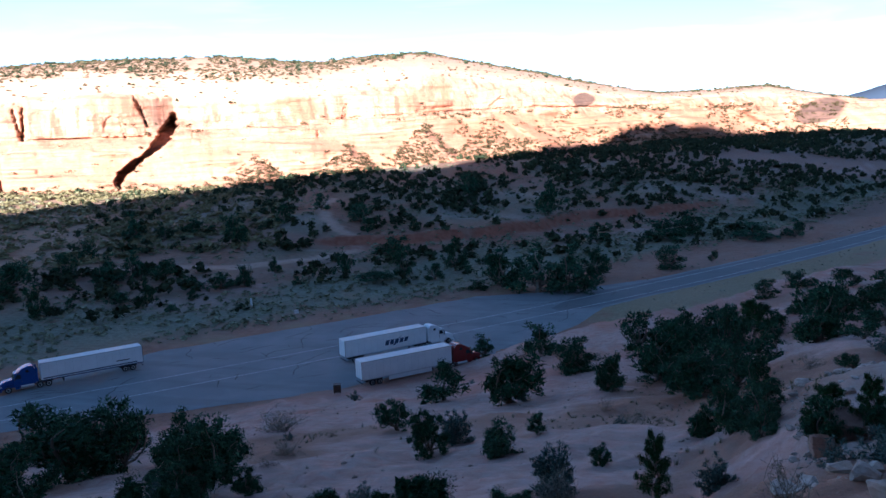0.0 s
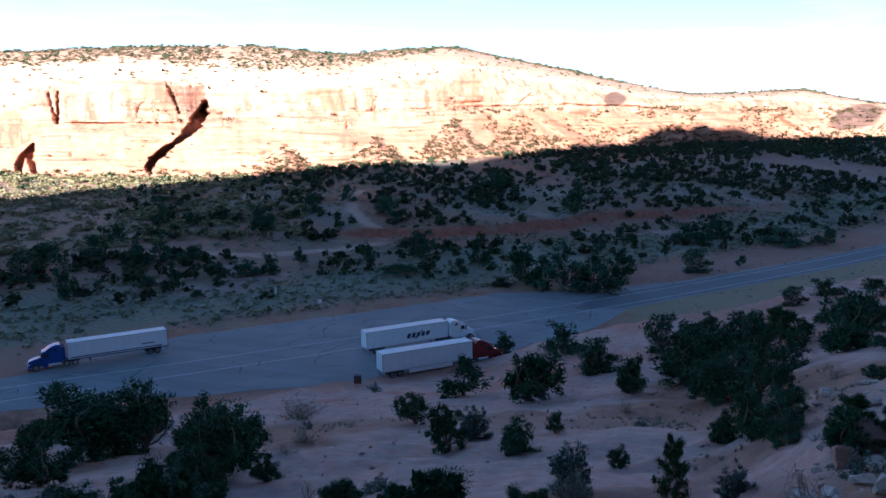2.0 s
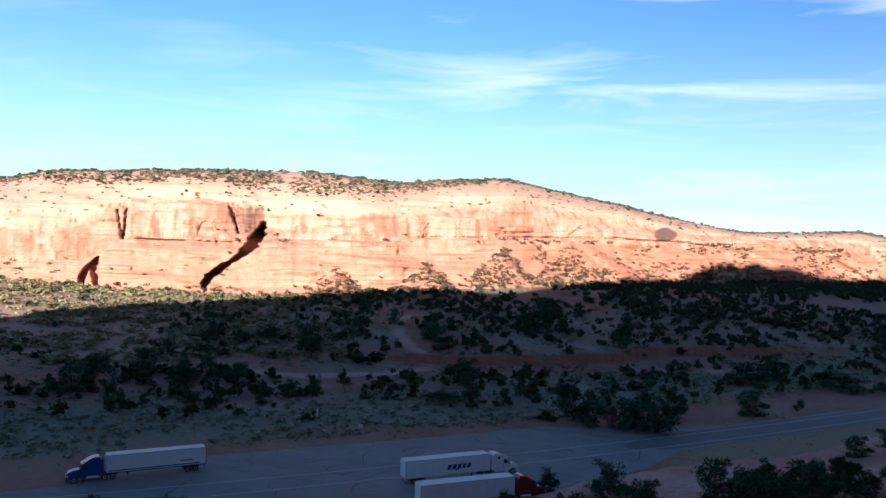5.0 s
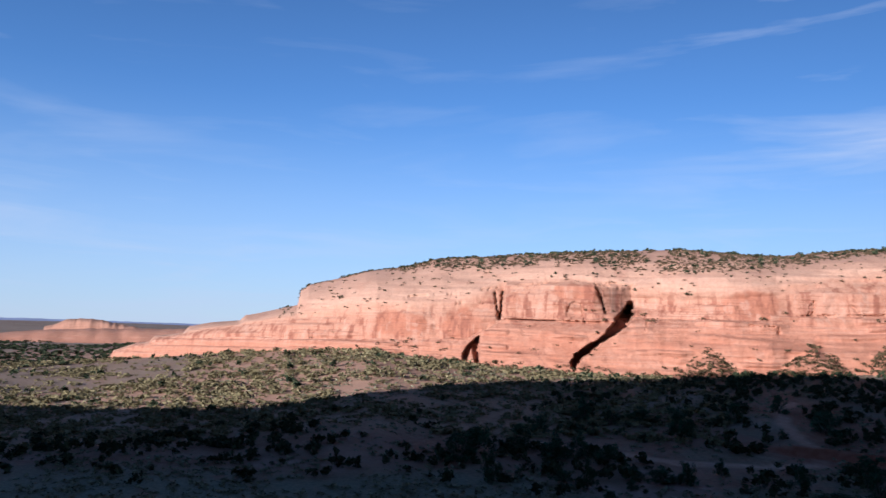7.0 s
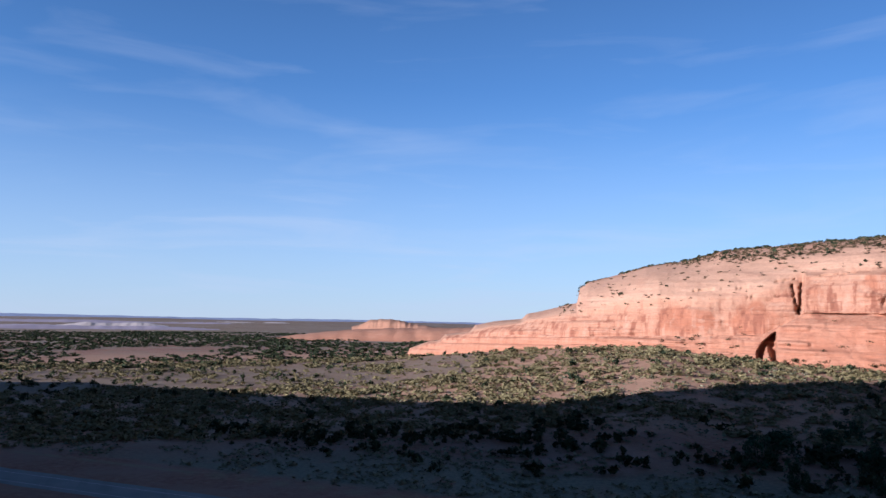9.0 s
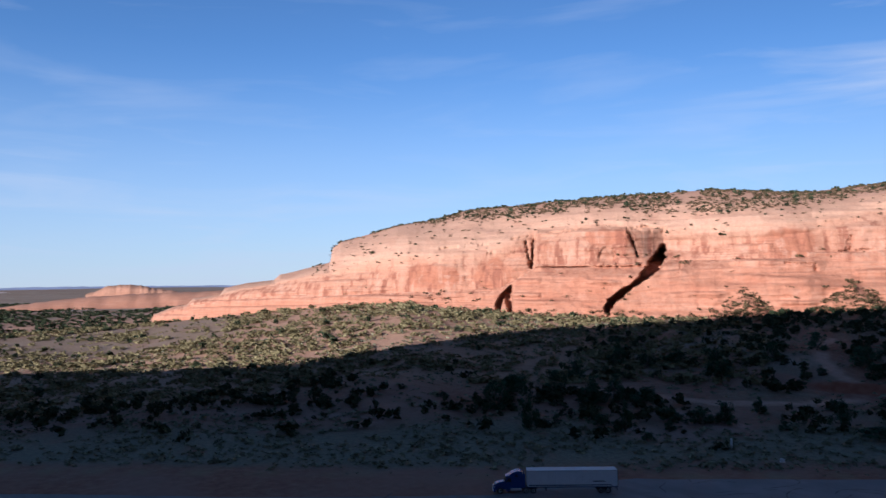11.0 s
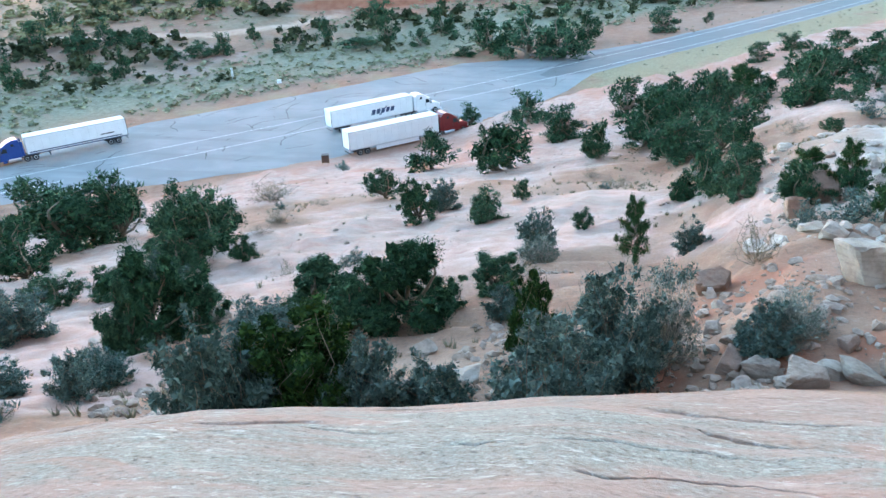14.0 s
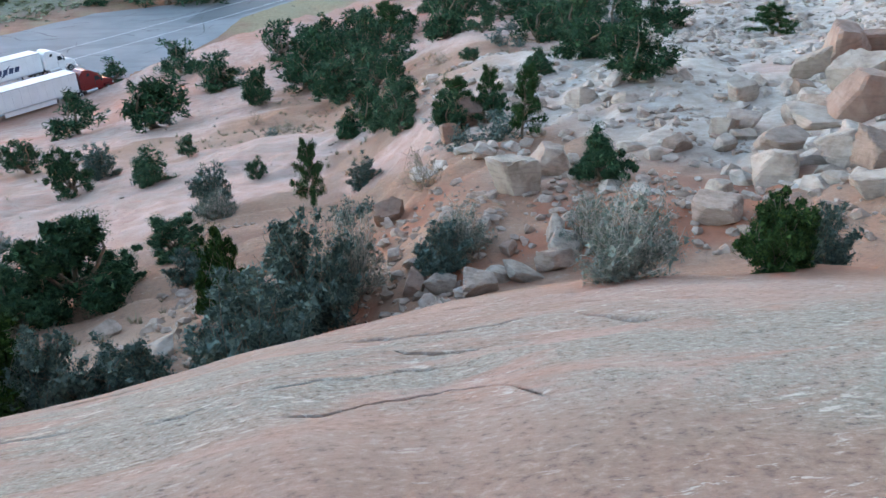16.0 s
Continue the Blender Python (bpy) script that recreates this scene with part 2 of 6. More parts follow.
def cliff_material():
    m, n, l, b = nodes_of("red_sandstone_cliff")
    hgt = attr(n, "stratum")
    fine_v = noise_tex(n, l, 0.5, 5, 0.6)
    warp = noise_tex(n, l, 0.03, 4)
    hh = product(n, l, hgt, product(n, l, warp, 0.25), "ADD")
    base = ramp(n, l, hh, [(0.15, (0.435, 0.198, 0.120)), (0.50, (0.475, 0.228, 0.142)), (0.68, (0.46, 0.238, 0.152)), (0.82, (0.50, 0.275, 0.178)), (0.94, (0.545, 0.335, 0.228)), (1.0, (0.52, 0.315, 0.215))])
    mottle = noise_tex(n, l, 0.16, 9, 0.74, (1.0, 1.0, 1.8))
    base = mixed(n, l, scaled(n, l, mottle, 0.46, 0.36, 0.0, 0.38), base, mixed(n, l, 0.55, base, (0.26, 0.10, 0.062)))
    base = mixed(n, l, scaled(n, l, mottle, 0.56, 0.68, 0.0, 0.45), base, mixed(n, l, 0.5, base, (0.60, 0.42, 0.32)))
    bed = noise_tex(n, l, 0.5, 7, 0.65, (0.05, 0.05, 1.4))
    base = mixed(n, l, scaled(n, l, bed, 0.52, 0.66, 0.0, 0.4), base, mixed(n, l, 0.55, base, (0.62, 0.42, 0.31)))
    base = mixed(n, l, scaled(n, l, bed, 0.44, 0.34, 0.0, 0.32), base, mixed(n, l, 0.5, base, (0.30, 0.10, 0.06)))
    streak = noise_tex(n, l, 0.22, 6, 0.58, (1.0, 1.0, 0.06), dist=0.4)
    line = noise_tex(n, l, 1.1, 6, 0.7, (0.03, 0.03, 1.2))
    base = mixed(n, l, scaled(n, l, line, 0.40, 0.34, 0.0, 0.12), base, mixed(n, l, 0.6, base, (0.20, 0.075, 0.05)))
    face = attr(n, "face")
    wash = attr(n, "wash")
    base = mixed(n, l, scaled(n, l, wash, 0.58, 0.95, 0.0, 0.7), base, mixed(n, l, 0.25, base, (0.54, 0.345, 0.245)))
    base = mixed(n, l, scaled(n, l, wash, 0.42, 0.08, 0.0, 0.85), base, (0.405, 0.165, 0.096))
    base = mixed(n, l, product(n, l, scaled(n, l, streak, 0.52, 0.62), product(n, l, face, 0.85)), base, (0.27, 0.105, 0.066))
    base = mixed(n, l, product(n, l, scaled(n, l, streak, 0.45, 0.36), product(n, l, face, 0.4)), base, (0.58, 0.385, 0.28))
    # dark colour for painted alcove shade and for the varnished slab
    base = mixed(n, l, attr(n, "varnish_shade"), base, mixed(n, l, fine_v, (0.055, 0.038, 0.032), (0.11, 0.07, 0.058)))
    blot = noise_tex(n, l, 0.06, 6, 0.6)
    base = mixed(n, l, scaled(n, l, blot, 0.5, 0.68, 0, 0.3), base, mixed(n, l, 0.5, base, (0.34, 0.17, 0.12)))
    fine = noise_tex(n, l, 0.7, 8, 0.72)
    base = mixed(n, l, scaled(n, l, fine, 0.35, 0.60, 0.35, 0.0), base, mixed(n, l, 0.6, base, (0.16, 0.08, 0.06)))
    l.new(base, b.inputs["Base Color"])
    b.inputs["Roughness"].default_value = 0.95
    b.inputs["Specular IOR Level"].default_value = 0.15
    bumped(n, l, b, mixed(n, l, 0.6, fine, bed), 0.8, 1.5)
    return m


def asphalt_material(name="worn_asphalt", tone=1.0):
    m, n, l, b = nodes_of(name)
    g = noise_tex(n, l, 60, 4, 0.7)
    p = noise_tex(n, l, 0.12, 6, 0.6)
    lane = noise_tex(n, l, 0.25, 5, 0.6, (0.12, 1.0, 1.0))
    c = ramp(n, l, g, [(0.3, (0.135, 0.146, 0.156)), (0.7, (0.200, 0.212, 0.222))])
    c = mixed(n, l, scaled(n, l, p, 0.42, 0.62, 0, 0.55), c, (0.235, 0.242, 0.246))
    c = mixed(n, l, scaled(n, l, lane, 0.5, 0.62, 0, 0.5), c, (0.13, 0.132, 0.14))
    c = mixed(n, l, 1.0 - tone, c, (0.055, 0.057, 0.062))
    l.new(c, b.inputs["Base Color"])
    b.inputs["Roughness"].default_value = 0.85
    bumped(n, l, b, g, 0.3, 0.01)
    return m


def leaf_material(name, dark, light, rough=0.8, dust=0.25):
    m, n, l, b = nodes_of(name)
    geo = n.new("ShaderNodeNewGeometry")
    info = n.new("ShaderNodeObjectInfo")
    c = ramp(n, l, geo.outputs["Random Per Island"], [(0.0, dark), (0.6, tuple((d * 1.2 + e * 0.8) / 2 for d, e in zip(dark, light))), (1.0, light)])
    hs = n.new("ShaderNodeHueSaturation")
    l.new(scaled(n, l, info.outputs["Random"], 0, 1, 0.75, 1.25), hs.inputs["Value"])
    l.new(scaled(n, l, info.outputs["Random"], 0, 1, 1.1, 0.9), hs.inputs["Saturation"])
    l.new(c, hs.inputs["Color"])
    l.new(mixed(n, l, scaled(n, l, noise_tex(n, l, 0.25, 3), 0.4, 0.62, 0, dust), hs.outputs["Color"], light), b.inputs["Base Color"])
    b.inputs["Roughness"].default_value = rough
    b.inputs["Specular IOR Level"].default_value = 0.10
    return m


GROUND = ground_material()
CLIFF = cliff_material()
ASPHALT = asphalt_material()
DARK_ASPHALT = asphalt_material("newer_dark_asphalt", 0.5)
JUNIPER = leaf_material("juniper_foliage", (0.010, 0.033, 0.019), (0.058, 0.128, 0.066))
PINYON = leaf_material("pinyon_foliage", (0.010, 0.034, 0.013), (0.046, 0.100, 0.034))
BRIGHT = leaf_material("cliffrose_foliage", (0.005, 0.022, 0.008), (0.045, 0.090, 0.020))
WOODLAND = leaf_material("far_juniper_foliage", (0.018, 0.028, 0.016), (0.075, 0.092, 0.048))
SCRUB = leaf_material("olive_scrub", (0.128, 0.112, 0.054), (0.262, 0.226, 0.120))
LEDGE_SCRUB = leaf_material("brown_olive_scrub", (0.060, 0.046, 0.026), (0.190, 0.138, 0.078))
SAGE = leaf_material("sagebrush_foliage", (0.030, 0.060, 0.052), (0.128, 0.186, 0.160))
SILVER = leaf_material("silver_brush_foliage", (0.075, 0.095, 0.080), (0.27, 0.295, 0.25))
SAGE_FLAT = leaf_material("flat_sagebrush_foliage", (0.120, 0.128, 0.080), (0.37, 0.37, 0.25))
DRYBRUSH = leaf_material("dry_brush", (0.15, 0.125, 0.085), (0.33, 0.285, 0.20))
BARK = plain("grey_brown_bark", (0.15, 0.115, 0.085), 0.95, 0, 0.35, 14, 0.6)
DEADWOOD = plain("bleached_dead_wood", (0.36, 0.32, 0.28), 0.9, 0, 0.3, 12, 0.5)
# distance haze put into the base colour of the mesa on the horizon
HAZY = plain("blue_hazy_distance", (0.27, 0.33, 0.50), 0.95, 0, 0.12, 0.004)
LINE_PAINT = plain("worn_white_road_paint", (0.44, 0.45, 0.45), 0.8, 0, 0.45, 3)
TAR = plain("crack_sealing_tar", (0.022, 0.022, 0.025), 0.6, 0, 0.2, 3)


# ---------- numeric noise ----------
def lattice(ix, iy, seed):
    h = (ix.astype(np.int64) * 374761393 + iy.astype(np.int64) * 668265263 + seed * 974711) & 0xFFFFFFFF
    h = ((h ^ (h >> 13)) * 1274126177) & 0xFFFFFFFF
    return ((h ^ (h >> 16)) & 0xFFFF) / 65535.0


def value_noise(x, y, seed=0):
    ix, iy = np.floor(x), np.floor(y)
    fx, fy = x - ix, y - iy
    fx, fy = fx * fx * (3 - 2 * fx), fy * fy * (3 - 2 * fy)
    a, b_ = lattice(ix, iy, seed), lattice(ix + 1, iy, seed)
    c, d = lattice(ix, iy + 1, seed), lattice(ix + 1, iy + 1, seed)
    return (a * (1 - fx) + b_ * fx) * (1 - fy) + (c * (1 - fx) + d * fx) * fy


def fbm(x, y, octaves=4, seed=0, gain=0.5):
    """Fractal noise about 0, within about -1 to 1."""
    s, amp, tot = 0.0, 1.0, 0.0
    for o in range(octaves):
        s = s + amp * (value_noise(x * 2**o + 17.3 * o, y * 2**o - 9.1 * o, seed + o) * 2 - 1)
        tot += amp
        amp *= gain
    return s / tot


def smooth(a, b, x):
    t = np.clip((x - a) / (b - a), 0, 1)
    return t * t * (3 - 2 * t)


# ---------- the lie of the land ----------
# azimuths in degrees clockwise from +y, seen from the standpoint above the origin
CLIFF_AZ = np.array([-95, -80, -72, -66, -62, -59, -53, -45, -37, -31, -25, -17, -8, 0, 8, 14, 24, 40])
CLIFF_R = np.array([900, 780, 640, 560, 520, 490, 450, 420, 405, 400, 408, 437, 490, 550, 630, 690, 800, 900])
BASE_EL = np.array([-2.2, -2.3, -2.5, -2.0, -1.7, -1.5, -1.3, -2.25, -2.5, -2.65, -1.95, -1.5, -1.1, -0.8, -0.5, -0.4, -0.4, -0.4])
ROAD_N = 133.0       # the road's axis lies this far out, square to its direction
ROAD_DIR = np.array([math.sin(radians(45)), math.cos(radians(45))])
ROAD_NRM = np.array([-ROAD_DIR[1], ROAD_DIR[0]])

NEAR_R = np.array([13, 20, 30, 45, 60, 80, 100, 120, 160, 230])
NEAR_AZ = np.array([-60, -38, -20, 0, 15, 30, 55])
NEAR_Z = np.array([
    [30.6, 28.0, 25.0, 20.6, 16.4, 10.6, 5.4, 1.2, 0, 0],
    [29.6, 27.0, 24.0, 19.2, 14.6, 8.6, 3.4, 0.0, 0, 0],
    [29.0, 26.8, 24.0, 19.6, 15.4, 9.6, 4.0, 0.0, 0, 0],
    [29.8, 27.6, 24.8, 20.4, 16.6, 12.0, 8.6, 6.4, 2.4, 0],
    [31.2, 29.8, 28.0, 25.0, 21.8, 18.6, 16.0, 13.4, 8.0, 1.5],
    [31.8, 30.6, 29.2, 27.2, 25.2, 23.2, 21.4, 19.8, 16.0, 8.0],
    [33.6, 33.2, 33.0, 32.6, 32.0, 31.0, 30.0, 29.0, 26.0, 20.0],
])
STAND_AZ = np.array([-180, -110, -75, -58, -45, -20, 0, 20, 40, 60, 90, 180])
STAND_SLOPE = np.array([-0.2, 0.05, 0.16, 0.215, 0.258, 0.376, 0.338, 0.244, 0.162, 0.03, -0.1, -0.2])
_a = np.arange(-180, 181, 1.0)
_k = np.exp(-((np.arange(-24, 25) / 9.0) ** 2))
STAND_FINE = np.convolve(np.pad(np.interp(_a, STAND_AZ, STAND_SLOPE), 24, mode="edge"), _k / _k.sum(), mode="valid")
RIDGE_Q = 120.0
RIDGE_W = np.array([-420, -213, -152, -122, -110, -101, -94, -86, -77, -68, -60, -50, -39, 0, 36, 58, 91, 113, 155, 182, 211, 218, 224, 241, 265, 300, 365, 460])
RIDGE_H = np.array([208, 203, 200, 199, 200, 197, 199, 200, 196, 197, 193, 188, 181, 172, 157, 143.5, 144, 139, 134, 120, 112, 103, 94, 78, 73.5, 67, 56, 39])


def road_shift(s):
    """How far the road's axis bends away from its straight line, along it."""
    t = np.clip(np.asarray(s, float) - 10.0, 0, 330)
    return 0.00037 * t * t + 0.244 * np.maximum(np.asarray(s, float) - 340.0, 0)


def near_table(az, r):
    lr = np.log(np.clip(r, NEAR_R[0], NEAR_R[-1]))
    cols = np.array([np.interp(lr, np.log(NEAR_R), row) for row in NEAR_Z])
    k = np.clip(np.searchsorted(NEAR_AZ, az) - 1, 0, len(NEAR_AZ) - 2)
    t = np.clip((az - NEAR_AZ[k]) / (NEAR_AZ[k + 1] - NEAR_AZ[k]), 0, 1)
    t = t * t * (3 - 2 * t)
    j = np.arange(len(az))
    return cols[k, j] * (1 - t) + cols[k + 1, j] * t


# cut bank of a dry wash beyond the road: distance along the road, distance out from it
BANK_S = (40, 81, 98, 109, 125, 148, 174, 203, 244, 281)
BANK_OUT = (254, 246, 240, 232, 222.5, 219.5, 219.5, 220, 211, 195)


def bank_side(along, out):
    """Distance behind the bank's rim, and how well the bank stands out there."""
    d = out - np.interp(along, BANK_S, BANK_OUT) - 2.5 * fbm(along / 13, along * 0, 3, 33)
    return d, smooth(78, 98, along) * (1 - smooth(225, 300, along))


# open joints in the rock underfoot: radius, azimuths of both ends, width
JOINTS = ((4.42, -18, 15, 0.045), (6.15, 1, 32, 0.06), (5.3, -8, 40, 0.03), (7.4, -64, 34, 0.06), (6.7, -24, -2, 0.04), (8.3, 4, 44, 0.05),
          (5.6, -58, -26, 0.05), (6.5, -62, -14, 0.04), (7.7, -66, -30, 0.06), (4.9, -44, -20, 0.035), (3.7, -6, 22, 0.03))


def joints(x, y, r, az):
    cut, lip = np.zeros_like(r), np.zeros_like(r)
    for rc, a0, a1, wide in JOINTS:
        off = r - rc - 0.55 * fbm(az / 11, az * 0 + rc, 4, 24) - 0.06 * fbm(x * 2.2, y * 2.2, 3, 25)
        on = smooth(a0, a0 + 6, az) * (1 - smooth(a1 - 6, a1, az))
        wide = wide * (0.55 + 0.9 * value_noise(az / 2.3, az * 0 + rc, 26))
        cut = np.maximum(cut, on * np.exp(-((off / wide) ** 2)))
        lip = np.maximum(lip, on * smooth(0, 0.08, off) * (1 - smooth(0.15, 1.0, off)))
    return cut, lip


def ground_z(x, y, rough=True):
    x, y = np.atleast_1d(np.asarray(x, float)), np.atleast_1d(np.asarray(y, float))
    r = np.hypot(x, y) + 1e-6
    az = np.degrees(np.arctan2(x, y))
    along, out = x * ROAD_DIR[0] + y * ROAD_DIR[1], x * ROAD_NRM[0] + y * ROAD_NRM[1]
    out = out - road_shift(along)
    # rock dome underfoot
    east = smooth(-8, 14, az) * (1 - smooth(70, 110, az))
    dome = EYE - 1.55 - (np.interp(az, _a, STAND_FINE) + 0.113 * east) * r - (0.024 - 0.012 * east) * r * r
    near = near_table(az, r)
    mound = 0.06 * np.exp(-(((x - 0.1) / 0.75) ** 2 + ((y - 8.6) / 0.45) ** 2)) + 0.18 * np.exp(-(((x - 6.9) ** 2 + (y - 8.2) ** 2) / 0.8)) + 0.14 * np.exp(-(((x - 4.3) ** 2 + (y - 8.7) ** 2) / 0.6))
    if rough:
        near = near + smooth(14, 40, r) * (1.1 * fbm(x / 14, y / 14, 4, 3) + 0.25 * fbm(x / 2.5, y / 2.5, 3, 5))
        near = near + smooth(9, 14, r) * 0.18 * fbm(x / 1.3, y / 1.3, 3, 8)
        tread = near / 0.62 + 0.8 * fbm(x / 11, y / 11, 3, 9)
        part_ = tread - np.floor(tread)
        near = near + smooth(13, 20, r) * 0.32 * (smooth(0.70, 0.98, part_) - part_) * smooth(0.30, 0.55, value_noise(x / 16 + 4, y / 16, 10))
        dome = dome + 0.05 * fbm(x / 1.6, y / 0.7, 3, 21) * smooth(1.5, 4, r)
        # joints that run round the dome, the outer lip a little lower
        cut, lip = joints(x, y, r, az)
        dome = dome - 0.16 * cut - 0.035 * lip
        # weathered bedding steps that run along the slope
        lay = 0.9 * x - 0.3 * y + 0.5 * fbm(x / 3, y / 3, 2, 22) + 6.0 * (y * 0.94 - x * 0.34)
        step = lay / 6.0 * 0.8
        frac = step - np.floor(step)
        dome = dome - 0.07 * smooth(2.5, 5, r) * (smooth(0.0, 0.16, frac) - smooth(0.25, 1.0, frac)) * smooth(0.4, 0.6, value_noise(np.floor(step), x * 0.3 + 3, 23))
    z = np.where(r < 60, dome + mound + (near - dome) * smooth(8.5 + 2.0 * east, 13.5 + 1.5 * east, r), near)
    # valley floor, rising to the cliff
    rb = np.interp(az, CLIFF_AZ, CLIFF_R)
    zb = EYE + rb * np.tan(np.radians(np.interp(az, CLIFF_AZ, BASE_EL) - 0.30))
    r0 = 160.0 / np.maximum(np.cos(np.radians(az + 45)), 0.25)
    far = zb * smooth(r0, rb + 40, r) * (1 - smooth(rb + 120, rb * 3.2, r))
    far = far + smooth(2200, 4300, r) * (20 + 8 * fbm(az / 9, r / 900, 3, 31))
    if rough:
        far = far + smooth(r0 + 10, r0 + 90, r) * (1 - 0.6 * smooth(rb - 90, rb - 20, r)) * (1 - 0.6 * smooth(-34, -42, az) * smooth(220, 280, r)) * (2.4 * fbm(x / 60, y / 60, 4, 11) + 0.5 * fbm(x / 9, y / 9, 3, 12))
    bank, clear = bank_side(along, out)
    rim = smooth(-0.8, 1.6, bank)
    far = far + clear * (1.3 * rim * (1 - smooth(5, 60, bank)) - 1.2 * smooth(-42, -3, bank) * (1 - rim))
    t = smooth(103, 114, out)
    z = z * (1 - t) + far * t
    # flat bed for the pavement
    bed = smooth(104, 111, out) * (1 - smooth(155, 162, out))
    z = z * (1 - bed)
    # ridge behind the standpoint, which shades the valley
    q = x * SUN_H.x + y * SUN_H.y
    w = x * SUN_H.y - y * SUN_H.x
    crest = np.interp(w, RIDGE_W, RIDGE_H)
    if rough:
        crest = crest + 2.0 * fbm(w / 7, w / 7, 3, 77)
    rise = smooth(0, RIDGE_Q, q - 4)
    back = np.where(q > RIDGE_Q, crest - 0.12 * np.minimum(q - RIDGE_Q, 300), z + (crest - z) * rise)
    z = np.where(q > 4, z + (back - z) * (1 - smooth(470, 560, w)), z)
    return z


def stand(x, y):
    return float(ground_z(x, y)[0])


# ---------- mesh helpers ----------
def mesh_of(name, verts, faces, material, smooth_faces=True):
    me = bpy.data.meshes.new(name)
    verts = np.asarray(verts, np.float32)
    faces = np.asarray(faces, np.int32)
    me.vertices.add(len(verts))
    me.vertices.foreach_set("co", verts.ravel())
    k = faces.shape[1]
    me.loops.add(faces.size)
    me.loops.foreach_set("vertex_index", faces.ravel())
    me.polygons.add(len(faces))
    me.polygons.foreach_set("loop_start", np.arange(0, faces.size, k, dtype=np.int32))
    me.polygons.foreach_set("use_smooth", np.full(len(faces), smooth_faces))
    me.update(calc_edges=True)
    me.materials.append(material)
    return me


def float_attribute(me, name, values):
    a = me.attributes.new(name, "FLOAT", "POINT")
    a.data.foreach_set("value", np.asarray(values, np.float32))


def grid_faces(rows, cols, closed=False):
    i, j = np.meshgrid(np.arange(rows - 1), np.arange(cols if closed else cols - 1), indexing="ij")
    a, b_ = i * cols + j, i * cols + (j + 1) % cols
    return np.stack([a, b_, b_ + cols, a + cols], -1).reshape(-1, 4)


def part(name, bm, material, parent, label=""):
    me = bpy.data.meshes.new(name)
    bm.to_mesh(me)
    bm.free()
    me.materials.append(material)
    ob = new(name, me)
    ob.parent = parent
    return tagged(ob, label)


def box_bm(x0, x1, y0, y1, z0, z1, bevel=0.0, bm=None):
    bm = bm or bmesh.new()
    made = bmesh.ops.create_cube(bm, size=1.0, matrix=Matrix.Translation(((x0 + x1) / 2, (y0 + y1) / 2, (z0 + z1) / 2)) @ Matrix.Diagonal((x1 - x0, y1 - y0, z1 - z0, 1)))
    if bevel:
        edges = list({e for v in made["verts"] for e in v.link_edges})
        bmesh.ops.bevel(bm, geom=edges, offset=bevel, segments=2, affect="EDGES", profile=0.5)
    return bm


def tube_arrays(points, radii, sides=6):
    """Vertices and quads of a bent, tapered tube."""
    pts = [Vector(p) for p in points]
    vs, fs = [], []
    for k, p in enumerate(pts):
        d = (pts[min(k + 1, len(pts) - 1)] - pts[max(k - 1, 0)]).normalized()
        u = d.orthogonal().normalized()
        v = d.cross(u)
        for s_ in range(sides):
            a = 2 * math.pi * s_ / sides
            vs.append(tuple(p + radii[k] * (math.cos(a) * u + math.sin(a) * v)))
    for k in range(len(pts) - 1):
        for s_ in range(sides):
            a, b_ = k * sides + s_, k * sides + (s_ + 1) % sides
            fs.append((a, b_, b_ + sides, a + sides))
    return vs, fs


# ---------- ground ----------
TRACK = ((-133, 303), (-131, 284), (-117, 261), (-109, 250), (-99, 241), (-94, 231), (-96, 222), (-101, 211), (-120, 200), (-140, 194), (-170, 186))


def track_gap(x, y):
    """Distance from the middle of the dirt track."""
    gap = np.full(len(x), 1e9)
    for (ax, ay), (bx, by) in zip(TRACK[:-1], TRACK[1:]):
        t = np.clip(((x - ax) * (bx - ax) + (y - ay) * (by - ay)) / ((bx - ax) ** 2 + (by - ay) ** 2), 0, 1)
        gap = np.minimum(gap, np.hypot(x - ax - t * (bx - ax), y - ay - t * (by - ay)))
    return gap


